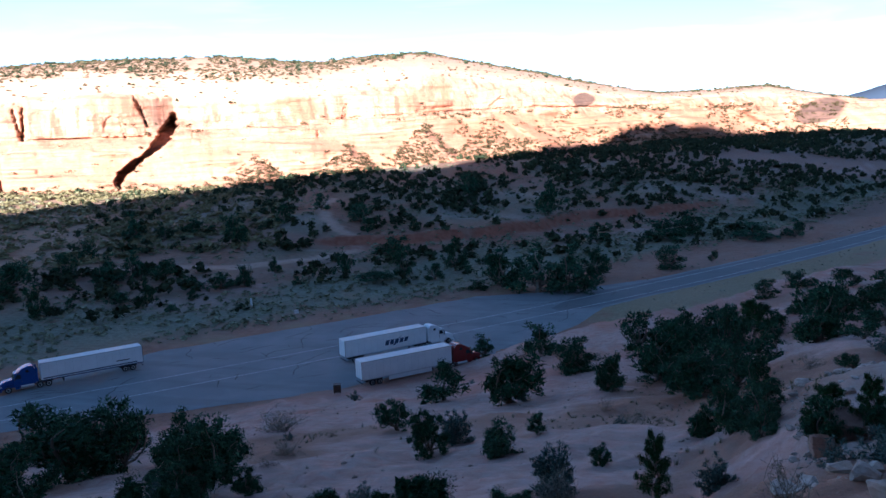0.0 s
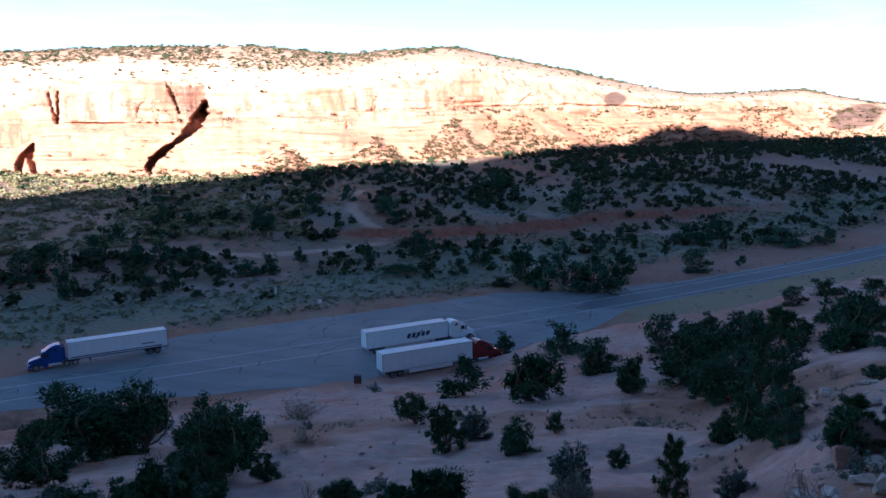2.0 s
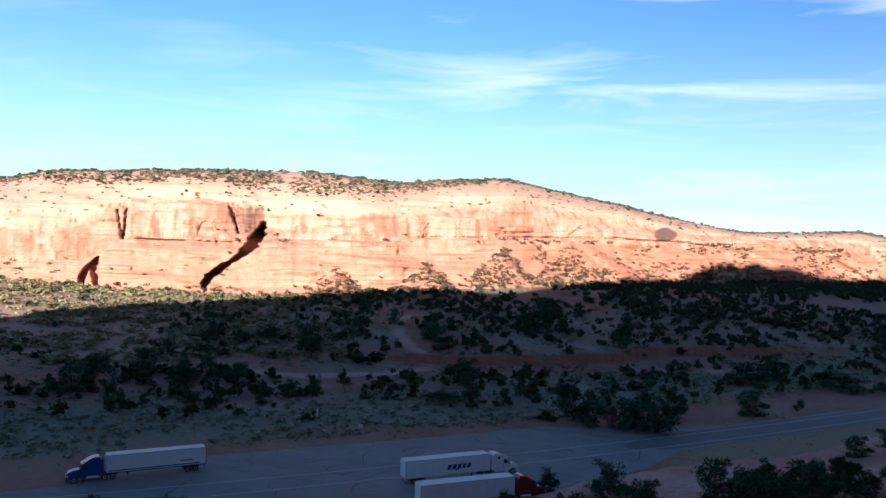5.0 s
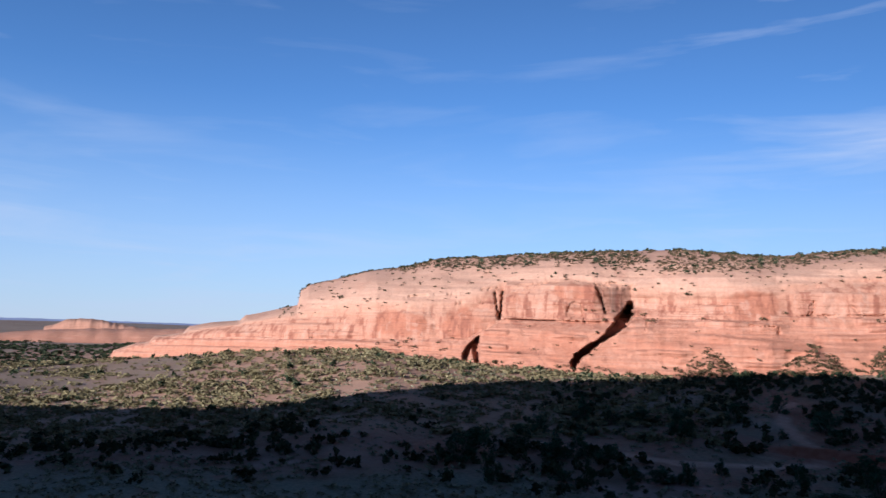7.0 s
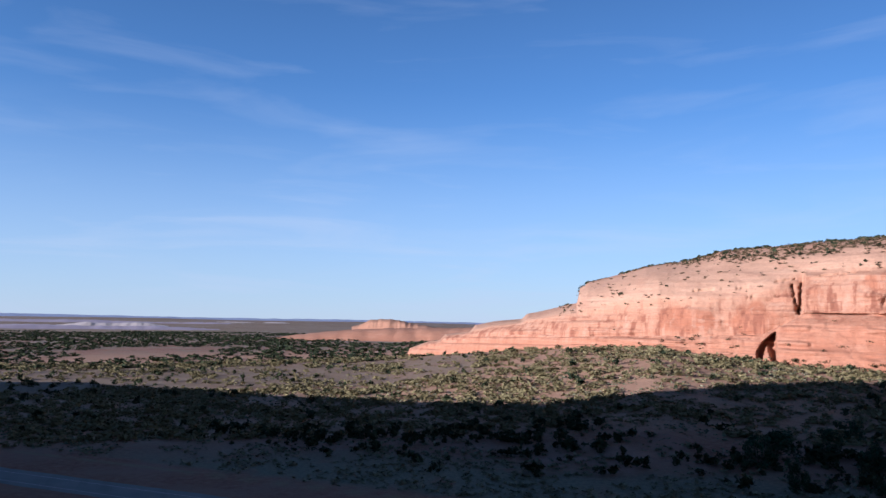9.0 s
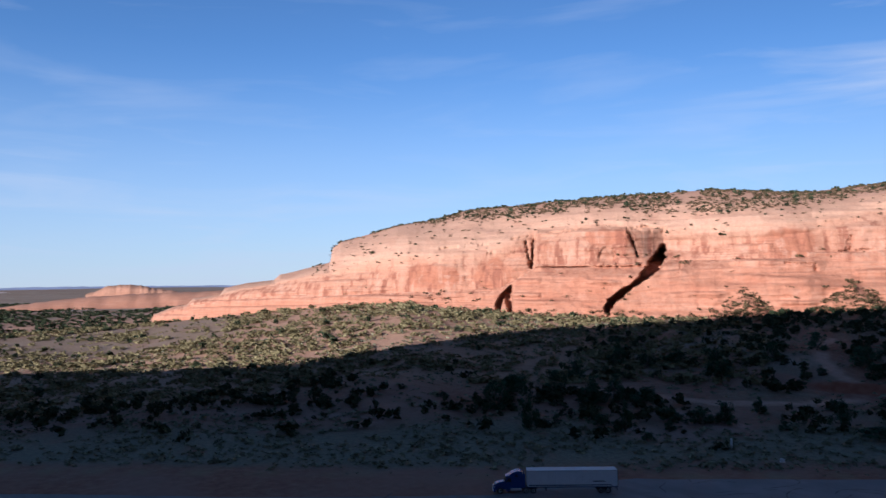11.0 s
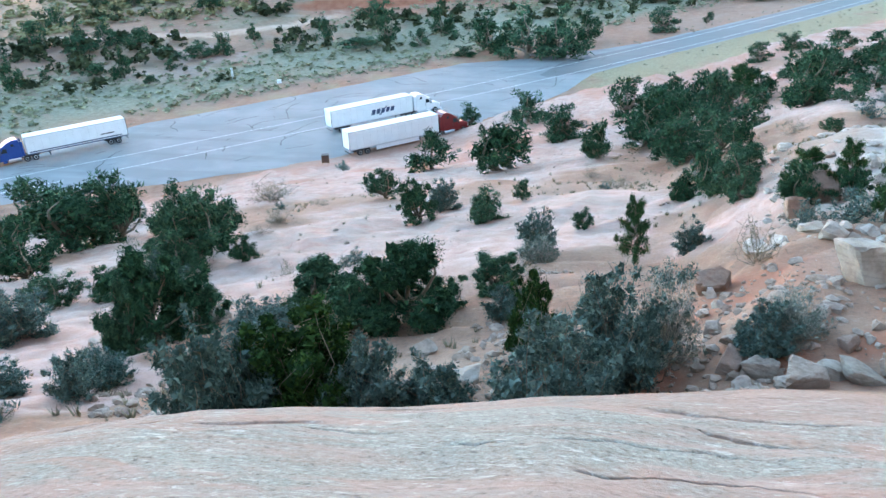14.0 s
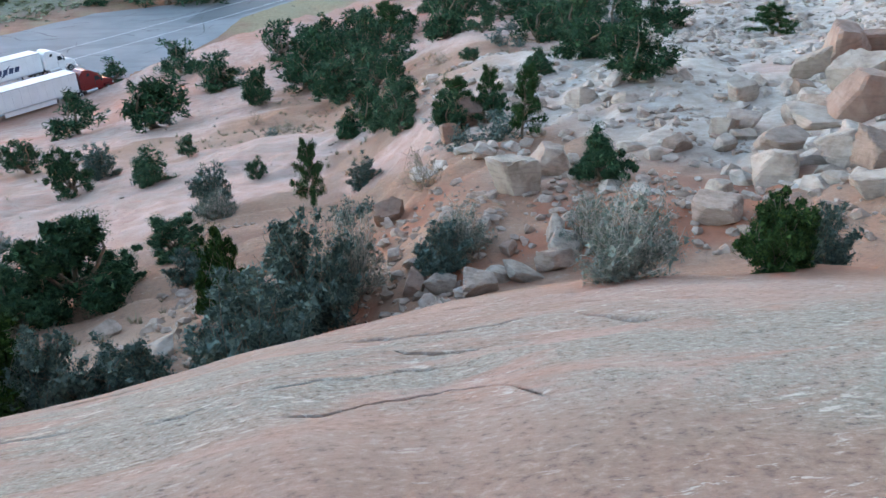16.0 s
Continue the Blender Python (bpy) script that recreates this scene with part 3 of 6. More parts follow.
def build_ground():
    az = np.concatenate([np.arange(-106, 52, 0.44), np.arange(52, 254, 3.0)])
    rr = np.concatenate([[0.004, 0.12, 0.3, 0.5], np.exp(np.arange(math.log(0.7), math.log(2.6), 0.015)), np.exp(np.arange(math.log(2.6), math.log(12), 0.0085)), np.exp(np.arange(math.log(12), math.log(15), 0.015)), np.exp(np.arange(math.log(15), math.log(105), 0.0155)), np.exp(np.arange(math.log(105), math.log(205), 0.029)), np.exp(np.arange(math.log(205), math.log(345), 0.0068)), np.exp(np.arange(math.log(345), math.log(4850), 0.031))])
    A, R_ = np.meshgrid(np.radians(az), rr)
    x, y = (R_ * np.sin(A)).ravel(), (R_ * np.cos(A)).ravel()
    x[: len(az)], y[: len(az)] = 0.06, 0.03
    z = ground_z(x, y)
    me = mesh_of("ground", np.stack([x, y, z], -1), grid_faces(len(rr), len(az), True)[:, ::-1], GROUND)
    r = np.hypot(x, y)
    a = np.degrees(np.arctan2(x, y))
    along, out = x * ROAD_DIR[0] + y * ROAD_DIR[1], x * ROAD_NRM[0] + y * ROAD_NRM[1]
    out = out - road_shift(along)
    n1, n2 = fbm(x / 26, y / 26, 4, 41), fbm(x / 7, y / 7, 4, 43)
    near_side = 1 - smooth(104, 112, out)
    rock = near_side * np.maximum(1 - smooth(8.5, 11, r), smooth(-0.05, 0.15, n1 + 0.5 * n2 + 0.42 * np.exp(-((a + 12) / 20) ** 2) * smooth(26, 34, r) + 0.1) * smooth(20, 32, r))
    for sx, sy, rx, ry in ((-20, 17, 6, 4.5), (-15, 12.5, 4, 2.5), (-15.5, 32, 6, 5), (-14, 39, 7, 7), (-5, 37, 5, 8)):
        rock = np.maximum(rock, near_side * smooth(1.3, 0.8, ((x - sx) / rx) ** 2 + ((y - sy) / ry) ** 2 + 0.5 * n2))
    rock = np.maximum(rock, smooth(0.28, 0.45, n1 + 0.3 * n2) * smooth(165, 200, out))
    sage = smooth(157, 162, out + 2 * n2) * (1 - smooth(192, 215, out + 30 * n1)) * smooth(-0.45, 0.0, n2 + 0.3)
    sage = sage * (1 - smooth(-30, 60, along) * smooth(0, 1, 1 - smooth(158, 172, out)))
    sage = np.maximum(sage, 0.62 * smooth(190, 240, out) * smooth(-0.25, 0.25, n1 + 0.4 * n2))
    sage = np.maximum(sage, smooth(900, 1800, r) * 0.5)
    track = 1 - smooth(1.7, 2.8, track_gap(x, y) + 0.6 * n2)
    verge = 0.8 * np.exp(-(((out - 153.8) / 1.3) ** 2)) * (along < 115) + np.exp(-(((out - 120) / 5) ** 2)) * smooth(155, 175, along)
    verge = np.maximum(verge, smooth(97, 106, along) * (1 - smooth(240, 300, along)) * smooth(104, 110, out) * (1 - smooth(130, 138, out)))
    grass = 0.65 * np.clip(verge, 0, 1) * smooth(-0.5, 0.1, n2 + 0.2)
    bank, clear = bank_side(along, out)
    red = clear * (1.4 * np.exp(-(((bank - 0.3) / 2.3) ** 2)) + 0.6 * np.exp(-(((bank + 8) / 8.0) ** 2)) * smooth(-0.3, 0.1, n2)) * smooth(-0.6, -0.1, n2 + 0.15)
    sage, rock = sage * (1 - np.clip(red, 0, 1)), rock * (1 - np.clip(red, 0, 1))
    red = np.maximum(red, 0.55 * near_side * smooth(80, 95, r) * smooth(-0.2, 0.2, n2))
    red = np.maximum(red, 1.5 * np.exp(-(((r - 14.8) / 3.0) ** 2)) * smooth(11, 13, r) * smooth(-2, 4, a) * (1 - smooth(34, 40, a)) * smooth(-0.25, 0.05, fbm(x / 1.8, y / 1.8, 3, 45)))
    for mx, my, mr in ((0.1, 8.9, 0.55), (6.9, 8.2, 1.3), (4.3, 8.7, 0.9), (6.2, 15.7, 1.0), (5.8, 14.6, 0.8), (3.2, 18.5, 1.2), (13.5, 15.5, 1.2)):
        red = np.maximum(red, np.exp(-(((x - mx) ** 2 + (y - my) ** 2) / mr**2) * 1.3))
    scree = smooth(9, 20, a) * (1 - smooth(48, 60, a)) * smooth(15, 22, r) * (1 - smooth(46 + 40 * smooth(16, 24, a), 64 + 46 * smooth(16, 24, a), r)) * smooth(-0.35, 0.15, n2 + 0.15)
    lichen = np.clip(1.25 * np.exp(-(((r - 4.3 + 0.7 * fbm(x / 1.5, y / 1.5, 3, 47)) / np.where(r < 4.3, 1.25, 2.7)) ** 2)), 0, 1) + 0.45 * smooth(25, 40, r)
    flat = smooth(0.5, 3, a - 0.012 * (r - 400)) * (1 - smooth(14, 16, a)) * smooth(425, 445, r) * (1 - smooth(510, 530, r))
    rock, sage = np.maximum(rock, 0.35 * flat), sage * (1 - 0.9 * flat)
    scrub_side = smooth(-36, -46, a) * smooth(200, 250, r)
    rock = rock * (1 - 0.8 * smooth(-33, -40, a) * smooth(200, 230, r) * (1 - smooth(620, 700, r)))
    sage = sage * (1 - 0.75 * scrub_side * (1 - smooth(700, 900, r)))
    rock = np.maximum(rock, 0.4 * scrub_side * smooth(800, 1200, r) * smooth(0.1, 0.3, fbm(a / 8, r / 160, 3, 46)))
    clearing = smooth(-62, -67, a) * smooth(400, 440, r) * (1 - smooth(590, 640, r))
    sage = np.maximum(sage, 0.5 * clearing * smooth(-0.5, 0.0, n1 + 0.3))
    for key, v in (("joint", joints(x, y, r, a)[0] * (r < 11)), ("lichen", lichen), ("sand", 0.85 * smooth(-34, -42, a) * smooth(240, 270, r) * (1 - smooth(700, 900, r)) * (1 - clearing)), ("worn", 1 - smooth(9, 13, r)), ("rock", rock), ("sage", sage), ("grass", grass), ("red", red), ("scree", scree), ("track", track)):
        float_attribute(me, key, np.clip(v, 0, 1))
    return tagged(new("ground", me), "red sandy desert ground with slickrock sheets", "ground", kind="structure")


build_ground()


# ---------- cliff ----------
SKY_AZ = np.array([-78, -73.5, -71.1, -70.9, -69.6, -68.6, -68.4, -66.4, -66.2, -64.6, -62.6, -62.4, -61.6, -59.2, -58.65, -58.5, -57.9, -55.7, -53.8, -50.8, -48.6, -43, -37, -31, -25, -20.8, -16.7, -13.5, -8, -4, 0, 4, 7, 10.5, 13, 20, 30])
SKY_EL = np.array([-3.4, -3, -2.6, -2.1, -1.6, -1.45, -1.05, -0.8, -0.35, 0.0, 0.2, 0.55, 0.7, 1.3, 1.42, 2.45, 2.9, 3.5, 4.05, 4.5, 5.14, 5.58, 5.93, 6.08, 5.58, 5.83, 6.03, 5.3, 4.12, 3.15, 2.35, 2.4, 2.5, 1.65, 1.2, 1.0, 0.9])
MID_AZ = np.array([-78, -70, -62, -58, -53, -48, -46.0, -43.3, -37, -34, -30, -25, -21, -16, -10, -4, 0, 8, 14, 30])
LEDGE_EL = np.array([-2.3, -1.6, -0.9, -1.0, -0.85, -0.8, -0.5, 0.85, 0.95, 1.2, 1.05, 1.2, 1.45, 1.65, 1.92, 1.5, 1.2, 1.0, 0.9, 0.9])
FACE_EL = np.array([-2.25, -1.4, 0.0, 0.7, 1.1, 1.3, 1.45, 3.15, 3.5, 2.5, 2.4, 2.9, 3.7, 4.3, 3.5, 2.4, 1.9, 1.8, 1.3, 1.2])
# heaps of fallen rock against the foot: azimuth, half width, elevation of foot and top
MOUNDS = ((-29.1, 2.4, -2.7, -0.85), (-22.4, 2.3, -2.1, -0.15), (-16.8, 2.2, -1.0, 0.95), (-12.0, 3.0, -1.4, 0.6))
# cracks in the rock: azimuth and elevation of both ends, width, depth
CRACKS = ((-23.2, 1.58, -16.0, 1.75, 0.035, 3), (-16.0, 1.75, -10.3, 1.83, 0.045, 4), (-10.3, 1.83, -3.5, 1.62, 0.04, 3), (-36.86, 3.53, -36.47, 2.79, 0.06, 4), (-36.47, 2.79, -36.18, 1.49, 0.08, 5), (-36.9, 3.55, -35.55, 3.66, 0.05, 3), (-35.55, 3.64, -34.06, 3.45, 0.05, 3), (-26.44, 0.85, -24.61, 0.79, 0.045, 3), (-24.6, 0.8, -24.56, 0.34, 0.06, 3), (-22.36, 2.52, -22.46, 1.72, 0.09, 3), (-36.84, 3.25, -36.08, 1.4, 0.06, 4), (-37.9, 2.1, -37.55, 0.5, 0.05, 2), (-22.55, 2.3, -22.75, 1.6, 0.06, 2.5), (-44.22, 2.75, -43.88, 0.85, 0.075, 5),
          (-43.66, 2.85, -43.8, 0.85, 0.085, 6), (-11.15, 2.6, -12.0, 1.9, 0.10, 3), (-33.2, 1.0, -33.35, 0.3, 0.05, 2), 
          (-50.6, 2.35, -46.9, 2.55, 0.04, 3), (-47.2, 1.9, -45.0, 2.0, 0.03, 2), (-17.2, 1.9, -14.4, 2.1, 0.06, 2), (-20.2, 2.3, -19.6, 1.6, 0.09, 1.6), (-13.6, 3.0, -13.0, 1.9, 0.05, 2),
          (-45.2, 3.0, -43.9, 3.2, 0.05, 3), (-42.5, 3.35, -40.4, 3.55, 0.04, 3), (-36.6, 3.45, -34.2, 3.2, 0.04, 3))
# red and cream washes on the faces: azimuth, elevation, half widths, strength
WASHES = ((-9.0, 0.2, 8.0, 1.3, -0.9), (2.0, 0.6, 6.0, 1.2, -0.7), (-16.3, 2.7, 2.2, 1.2, -0.65), (-26.5, 2.2, 2.2, 1.0, -0.8), (-51.0, 0.3, 2.2, 1.0, -0.9), (-46.6, 0.4, 1.6, 1.2, -0.8), (-38.3, 2.9, 2.0, 0.7, -0.9), (-42.8, 2.0, 0.5, 1.1, -0.6),
          (-40.8, 2.0, 1.2, 1.4, 0.7), (-53.4, 0.5, 0.5, 1.1, 0.9), (-48.6, 1.2, 0.8, 1.0, 0.7), (-21.5, 2.5, 1.3, 1.4, 0.8), (-10.5, 3.2, 3.2, 1.5, 0.5), (-31.0, 1.8, 2.2, 1.0, 0.6),
          (-38.35, 1.7, 0.55, 0.6, 0.9), (-28.0, -0.3, 6.0, 0.9, -0.5), (-40.5, -1.0, 3.0, 1.2, -0.4))


def inside(a, e, a0, a1, e0, e1, soft=0.06):
    return smooth(a0 - soft, a0 + soft, a) * (1 - smooth(a1 - soft, a1 + soft, a)) * smooth(e0 - soft, e0 + soft, e) * (1 - smooth(e1 - soft, e1 + soft, e))


def cliff_surface(az, v):
    """The cliff's points for azimuths and a height parameter v from 0 (foot) to 1 (back of the plateau)."""
    rb = np.interp(az, CLIFF_AZ, CLIFF_R) + 5 * fbm(az / 6.0, az * 0 + 0.3, 2, 51)
    eb = np.interp(az, CLIFF_AZ, BASE_EL) - 0.9
    es, el_, ef = np.interp(az, SKY_AZ, SKY_EL), np.interp(az, MID_AZ, LEDGE_EL), np.interp(az, MID_AZ, FACE_EL)
    el_ = el_ + 0.12 * fbm(az / 2.2, az * 0, 3, 52)
    ef = ef + 0.25 * fbm(az / 2.6, az * 0 + 4, 3, 53)
    el_ = np.minimum(el_, es - 0.25)
    eb = np.minimum(eb, el_ - 0.3)
    ef = np.maximum(np.minimum(ef, es - 0.05), el_ + 0.1)
    el_ = np.minimum(el_, ef - 0.08)
    k1, k2, k3, k4 = 0.40, 0.43, 0.66, 0.94
    u1, u2, u3 = np.clip(v / k1, 0, 1), np.clip((v - k1) / (k2 - k1), 0, 1), np.clip((v - k2) / (k3 - k2), 0, 1)
    u4, u5 = np.clip((v - k3) / (k4 - k3), 0, 1), np.clip((v - k4) / (1 - k4), 0, 1)
    e = eb + (el_ - eb) * u1 + (ef - el_) * u3 + (es - ef) * np.sin(u4 * math.pi / 2) ** 0.9
    lean = 1 + 0.4 * fbm(az / 9, az * 0 + 2, 2, 54)
    rise = (el_ - eb) * rb * 0.01745
    d = np.minimum(34 * lean, 1.0 * rise) * u1**1.5 + 5.5 * u2 + 8 * u3**2.2 + 100 * u4**2.0 + 260 * u5
    # relief of the rock, in metres towards the valley
    steep = smooth(0.02, 0.1, v) * (1 - smooth(0.80, 0.94, v))
    upper = smooth(0.60, 0.72, v)
    bulge = 8.0 * fbm(az / 7.5, e * 0.5, 2, 61) + 1.5 * fbm(az / 1.8, e * 0.7, 3, 62) + 0.62 * fbm(az / 0.4, e * 2.2, 3, 63)
    beds = 1.1 * fbm(e * 4.2 + 0.8 * fbm(az / 5, e, 2, 64), az / 9, 3, 65) + 0.45 * fbm(e * 12, az / 1.1, 3, 66)
    relief = steep * (bulge * (1 - 0.35 * upper) + beds * (1 - 0.3 * upper))
    shelf = e * 1.9 + 0.6 * fbm(az / 5, e * 0.3, 2, 74)
    part_ = shelf - np.floor(shelf)
    relief = relief + steep * 2.7 * (smooth(0.0, 0.75, part_) - smooth(0.86, 1.0, part_)) * smooth(0.5, 0.64, value_noise(np.floor(shelf) * 5.3, az / 2.6, 75)) * (1 - 0.8 * u3 * (1 - u4))
    # upright flutes on the faces
    relief = relief + 0.45 * fbm(az / 0.75, e * 0.12, 3, 76) * smooth(0.0, 0.15, u3) * (1 - smooth(0.0, 0.12, u4))
    for a0, e0, a1, e1, wide, deep in CRACKS:
        t = np.clip(((az - a0) * (a1 - a0) + (e - e0) * (e1 - e0)) / ((a1 - a0) ** 2 + (e1 - e0) ** 2), 0, 1)
        gap = np.hypot(az - a0 - t * (a1 - a0), e - e0 - t * (e1 - e0)) + 0.05 * fbm(az * 3, e * 3, 2, 71) + 0.05 * fbm(az * 9, e * 9, 2, 79)
        relief = relief - deep * (1 - smooth(wide * 0.5, wide * 1.3, gap))
    # buttress that turns away towards the cleft, the cave at the foot and the long slanting cleft
    ramp_ = np.interp(az, [-43.5, -43.38, -37, -36.4, -34.3, -34.0], [0, 7, 7.5, 6, -2.5, 0])
    relief = relief + ramp_ * smooth(0.82, 0.92, e) * (1 - smooth(3.3, 3.75, e))
    edge = np.interp(e, [-2.6, -1.8, -1.1, -0.4], [-46.4, -46.5, -46.1, -45.36])
    cave = smooth(-0.06, 0.06, az - edge) * (1 - smooth(-45.32, -45.2, az)) * smooth(-2.5, -2.4, e) * (1 - smooth(-0.5, -0.38, e))
    relief = relief - 12 * cave * (1 - smooth(0.10, 0.0, np.abs(az + 45.85) - np.interp(e, [-2.4, -1.1], [0.26, -0.1])) * 0.85)
    lo = np.interp(e, [-3.2, -2.77, -2.26, -1.52, -0.85, 0.01, 0.47, 0.86, 1.32, 1.88, 2.6], [-38.7, -38.55, -38.62, -38.26, -37.35, -36.25, -35.95, -35.65, -35.4, -34.97, -34.43]) + 0.05 + 0.26 * fbm(az * 1.2, e * 3.4, 4, 70)
    hi = np.interp(e, [-3.2, -2.77, -2.25, -1.87, -0.74, -0.17, 0.5, 0.6, 1.34, 1.53, 2.55], [-38.3, -38.2, -37.88, -37.7, -36.5, -35.6, -34.75, -34.5, -34.3, -34.04, -34.15]) - 0.10 + 0.30 * fbm(az * 1.2, e * 3.4 + 5, 4, 70)
    for m_az, half, foot, top in MOUNDS:
        heap = foot + (top - foot) * np.clip(1 - np.abs(az - m_az) / half, 0, 1) + 0.25 * fbm(az * 1.6, e * 0 + m_az, 3, 80)
        relief = relief + 7 * smooth(0.0, 0.9, heap - e) * (np.abs(az - m_az) < half)
    gap = smooth(-0.06, 0.06, az - lo) * (1 - smooth(-0.05, 0.12, az - hi)) * smooth(-3.2, -2.9, e) * (1 - smooth(2.1, 2.5, e))
    relief = relief - 24 * gap
    relief = relief + 2.5 * np.exp(-np.maximum(az - hi, 0) / 0.8) * (az > hi) * smooth(-3, -2.5, e) * (1 - smooth(1.2, 2.2, e))
    relief = relief - 1.6 * smooth(1.02, 0.9, ((az + 38.35) / 0.66) ** 2 + ((e - 1.15) / 1.12) ** 2) * (e > 1.12) * (e < 2.4)
    # slanting spurs on the eastern end
    spur = fbm((az + 1.5 * e) / 1.9, e * 0.35, 3, 67) * smooth(-16, -6, az) * (1 - smooth(1.2, 2.2, e) * smooth(-3, -7, az))
    relief = relief + 13 * spur * steep * (1 - 0.4 * upper)
    r = rb + d - relief
    z = EYE + (rb + d) * np.tan(np.radians(e))
    z = np.where(u5 > 0, z - 6 * u5, z)
    a = np.radians(az)
    return r * np.sin(a), r * np.cos(a), z, e, u3 * (1 - u4)


def build_cliff():
    az = np.concatenate([np.arange(-77.5, -60, 0.2), np.arange(-60, -5, 0.082), np.arange(-5, 27, 0.13)])
    v = np.concatenate([np.linspace(0, 0.945, 168), [0.96, 0.98, 1.0]])
    V_, A = np.meshgrid(v, az, indexing="ij")
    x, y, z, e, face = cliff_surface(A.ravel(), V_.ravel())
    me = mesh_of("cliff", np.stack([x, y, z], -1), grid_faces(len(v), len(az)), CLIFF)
    vv = V_.ravel()
    lift = np.interp(vv, [0, 0.40, 0.43, 0.62, 0.67, 0.72, 0.84, 0.94], [0.06, 0.40, 0.46, 0.55, 0.70, 0.84, 0.86, 0.66])
    float_attribute(me, "stratum", lift)
    a_, e_ = A.ravel(), e
    # two dark ovals paint the alcoves' shade; the slab is streaked and darkened
    wob = 0.9 * fbm(a_ * 1.3, e_ * 2, 4, 68)
    stain_shade = smooth(1.2, 0.75, ((a_ + 5.2) / 0.80) ** 2 + ((e_ - 2.15) / 0.50) ** 2 + 0.4 * wob) + smooth(1.2, 0.75, ((a_ - 10.0 - 0.5 * e_) / 1.5) ** 2 + ((e_ - 0.6) / 0.85) ** 2 + 0.4 * wob)
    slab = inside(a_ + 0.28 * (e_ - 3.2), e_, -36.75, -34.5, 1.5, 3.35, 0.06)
    stain_shade = stain_shade + 0.4 * slab * smooth(-0.3, 0.3, fbm(a_ * 5, e_ * 0.6, 3, 69)) + 0.3 * slab
    wash = 0.45 * fbm(a_ / 1.1, e_ / 1.4, 3, 77)
    for a0, e0, wa, we, k in WASHES:
        wash = wash + k * smooth(1.3, 0.5, ((a_ - a0) / wa) ** 2 + ((e_ - e0) / we) ** 2 + 0.5 * fbm(a_ * 1.4, e_ * 0.9, 3, 78))
    float_attribute(me, "wash", np.clip(0.5 + 0.5 * wash, 0, 1))
    float_attribute(me, "varnish_shade", np.clip(stain_shade * 0.9, 0, 0.92))
    float_attribute(me, "face", np.clip(smooth(0.3, 0.45, V_.ravel()) * (1 - smooth(0.62, 0.72, V_.ravel())) + 0.25 * (V_.ravel() < 0.4), 0, 1))
    return tagged(new("cliff", me), "layered red and cream sandstone cliff in low sun", "cliff", kind="structure")


build_cliff()


# ---------- road ----------
def road_point(along, out, lift=0.05):
    o = out + float(road_shift(np.array(along)))
    p = ROAD_DIR * along + ROAD_NRM * o
    return (p[0], p[1], lift)


def strip(name, s0, s1, f_lo, f_hi, material, lift, step=2.0):
    ss = np.linspace(s0, s1, max(2, int((s1 - s0) / step) + 1))
    vs, fs = [], []
    for s_ in ss:
        vs += [road_point(s_, f_lo(s_), lift), road_point(s_, f_hi(s_), lift)]
    for k in range(len(ss) - 1):
        fs.append((2 * k, 2 * k + 2, 2 * k + 3, 2 * k + 1))
    return mesh_of(name, vs, fs, material)


NEAR_EDGE = ((-60, 124), (-25, 124), (-6.6, 121.7), (8, 118), (23, 113.5), (40, 109.8), (80, 109.5), (86, 112.5), (97, 116), (110, 123), (125, 124))
FAR_EDGE = ((-40, 136.5), (-5, 139.5), (10, 148), (22, 152), (95, 152.3), (111, 144), (140, 137.5), (190, 136.5))


def near_edge(s_):
    return float(np.interp(s_, *zip(*NEAR_EDGE))) + 0.6 * float(fbm(np.array([s_ / 6.0]), np.array([0.5]), 3, 91)[0])


def far_edge(s_):
    return float(np.interp(s_, *zip(*FAR_EDGE))) + 0.6 * float(fbm(np.array([s_ / 6.0]), np.array([7.5]), 3, 92)[0])


pavement = strip("road", -700, 700, near_edge, far_edge, ASPHALT, 0.05, 1.0)
road = tagged(new("road", pavement), "weathered grey asphalt highway with wide gravelly pull-outs", "road", kind="structure")


lane = strip("lane", 101, 700, lambda s_: 124.6 + 0.25 * math.sin(s_ * 0.21) + max(0, 112 - s_) * 0.25, lambda s_: 136.0 + 0.2 * math.sin(s_ * 0.17) - max(0, 112 - s_) * 0.5, DARK_ASPHALT, 0.0525, 2.0)
ob = new("lane", lane)
ob.parent = road
tagged(ob, "darker newer asphalt")


def road_line(s0, s1, out, width=0.16):
    me = strip("road_line", s0, s1, lambda s_: out - width / 2, lambda s_: out + width / 2, LINE_PAINT, 0.056, 3.0)
    ob = new("road_line", me)
    ob.parent = road
    return ob


road_line(-700, 5, 126.6, 0.22)
road_line(12, 700, 126.6, 0.22)
road_line(-700, 700, 133.6, 0.22)


# tar-sealed cracks wandering over the pavement
def crack(s0, o0, turn, length, seed):
    rg = random.Random(seed)
    vs, fs = [], []
    s_, o = s0, o0
    n = max(4, int(length / 0.7))
    for k in range(n):
        w = rg.uniform(0.04, 0.15) * (1 if 0 < k < n - 1 else 0.2)
        vs += [road_point(s_ - w * math.sin(turn), o + w * math.cos(turn), 0.0545), road_point(s_ + w * math.sin(turn), o - w * math.cos(turn), 0.0545)]
        if k:
            fs.append((2 * k - 2, 2 * k - 1, 2 * k + 1, 2 * k))
        turn += rg.uniform(-0.38, 0.38)
        s_ += 0.7 * math.cos(turn)
        o += 0.7 * math.sin(turn)
    ob = new("tar_crack", mesh_of("tar_crack", vs, fs, TAR))
    ob.parent = road


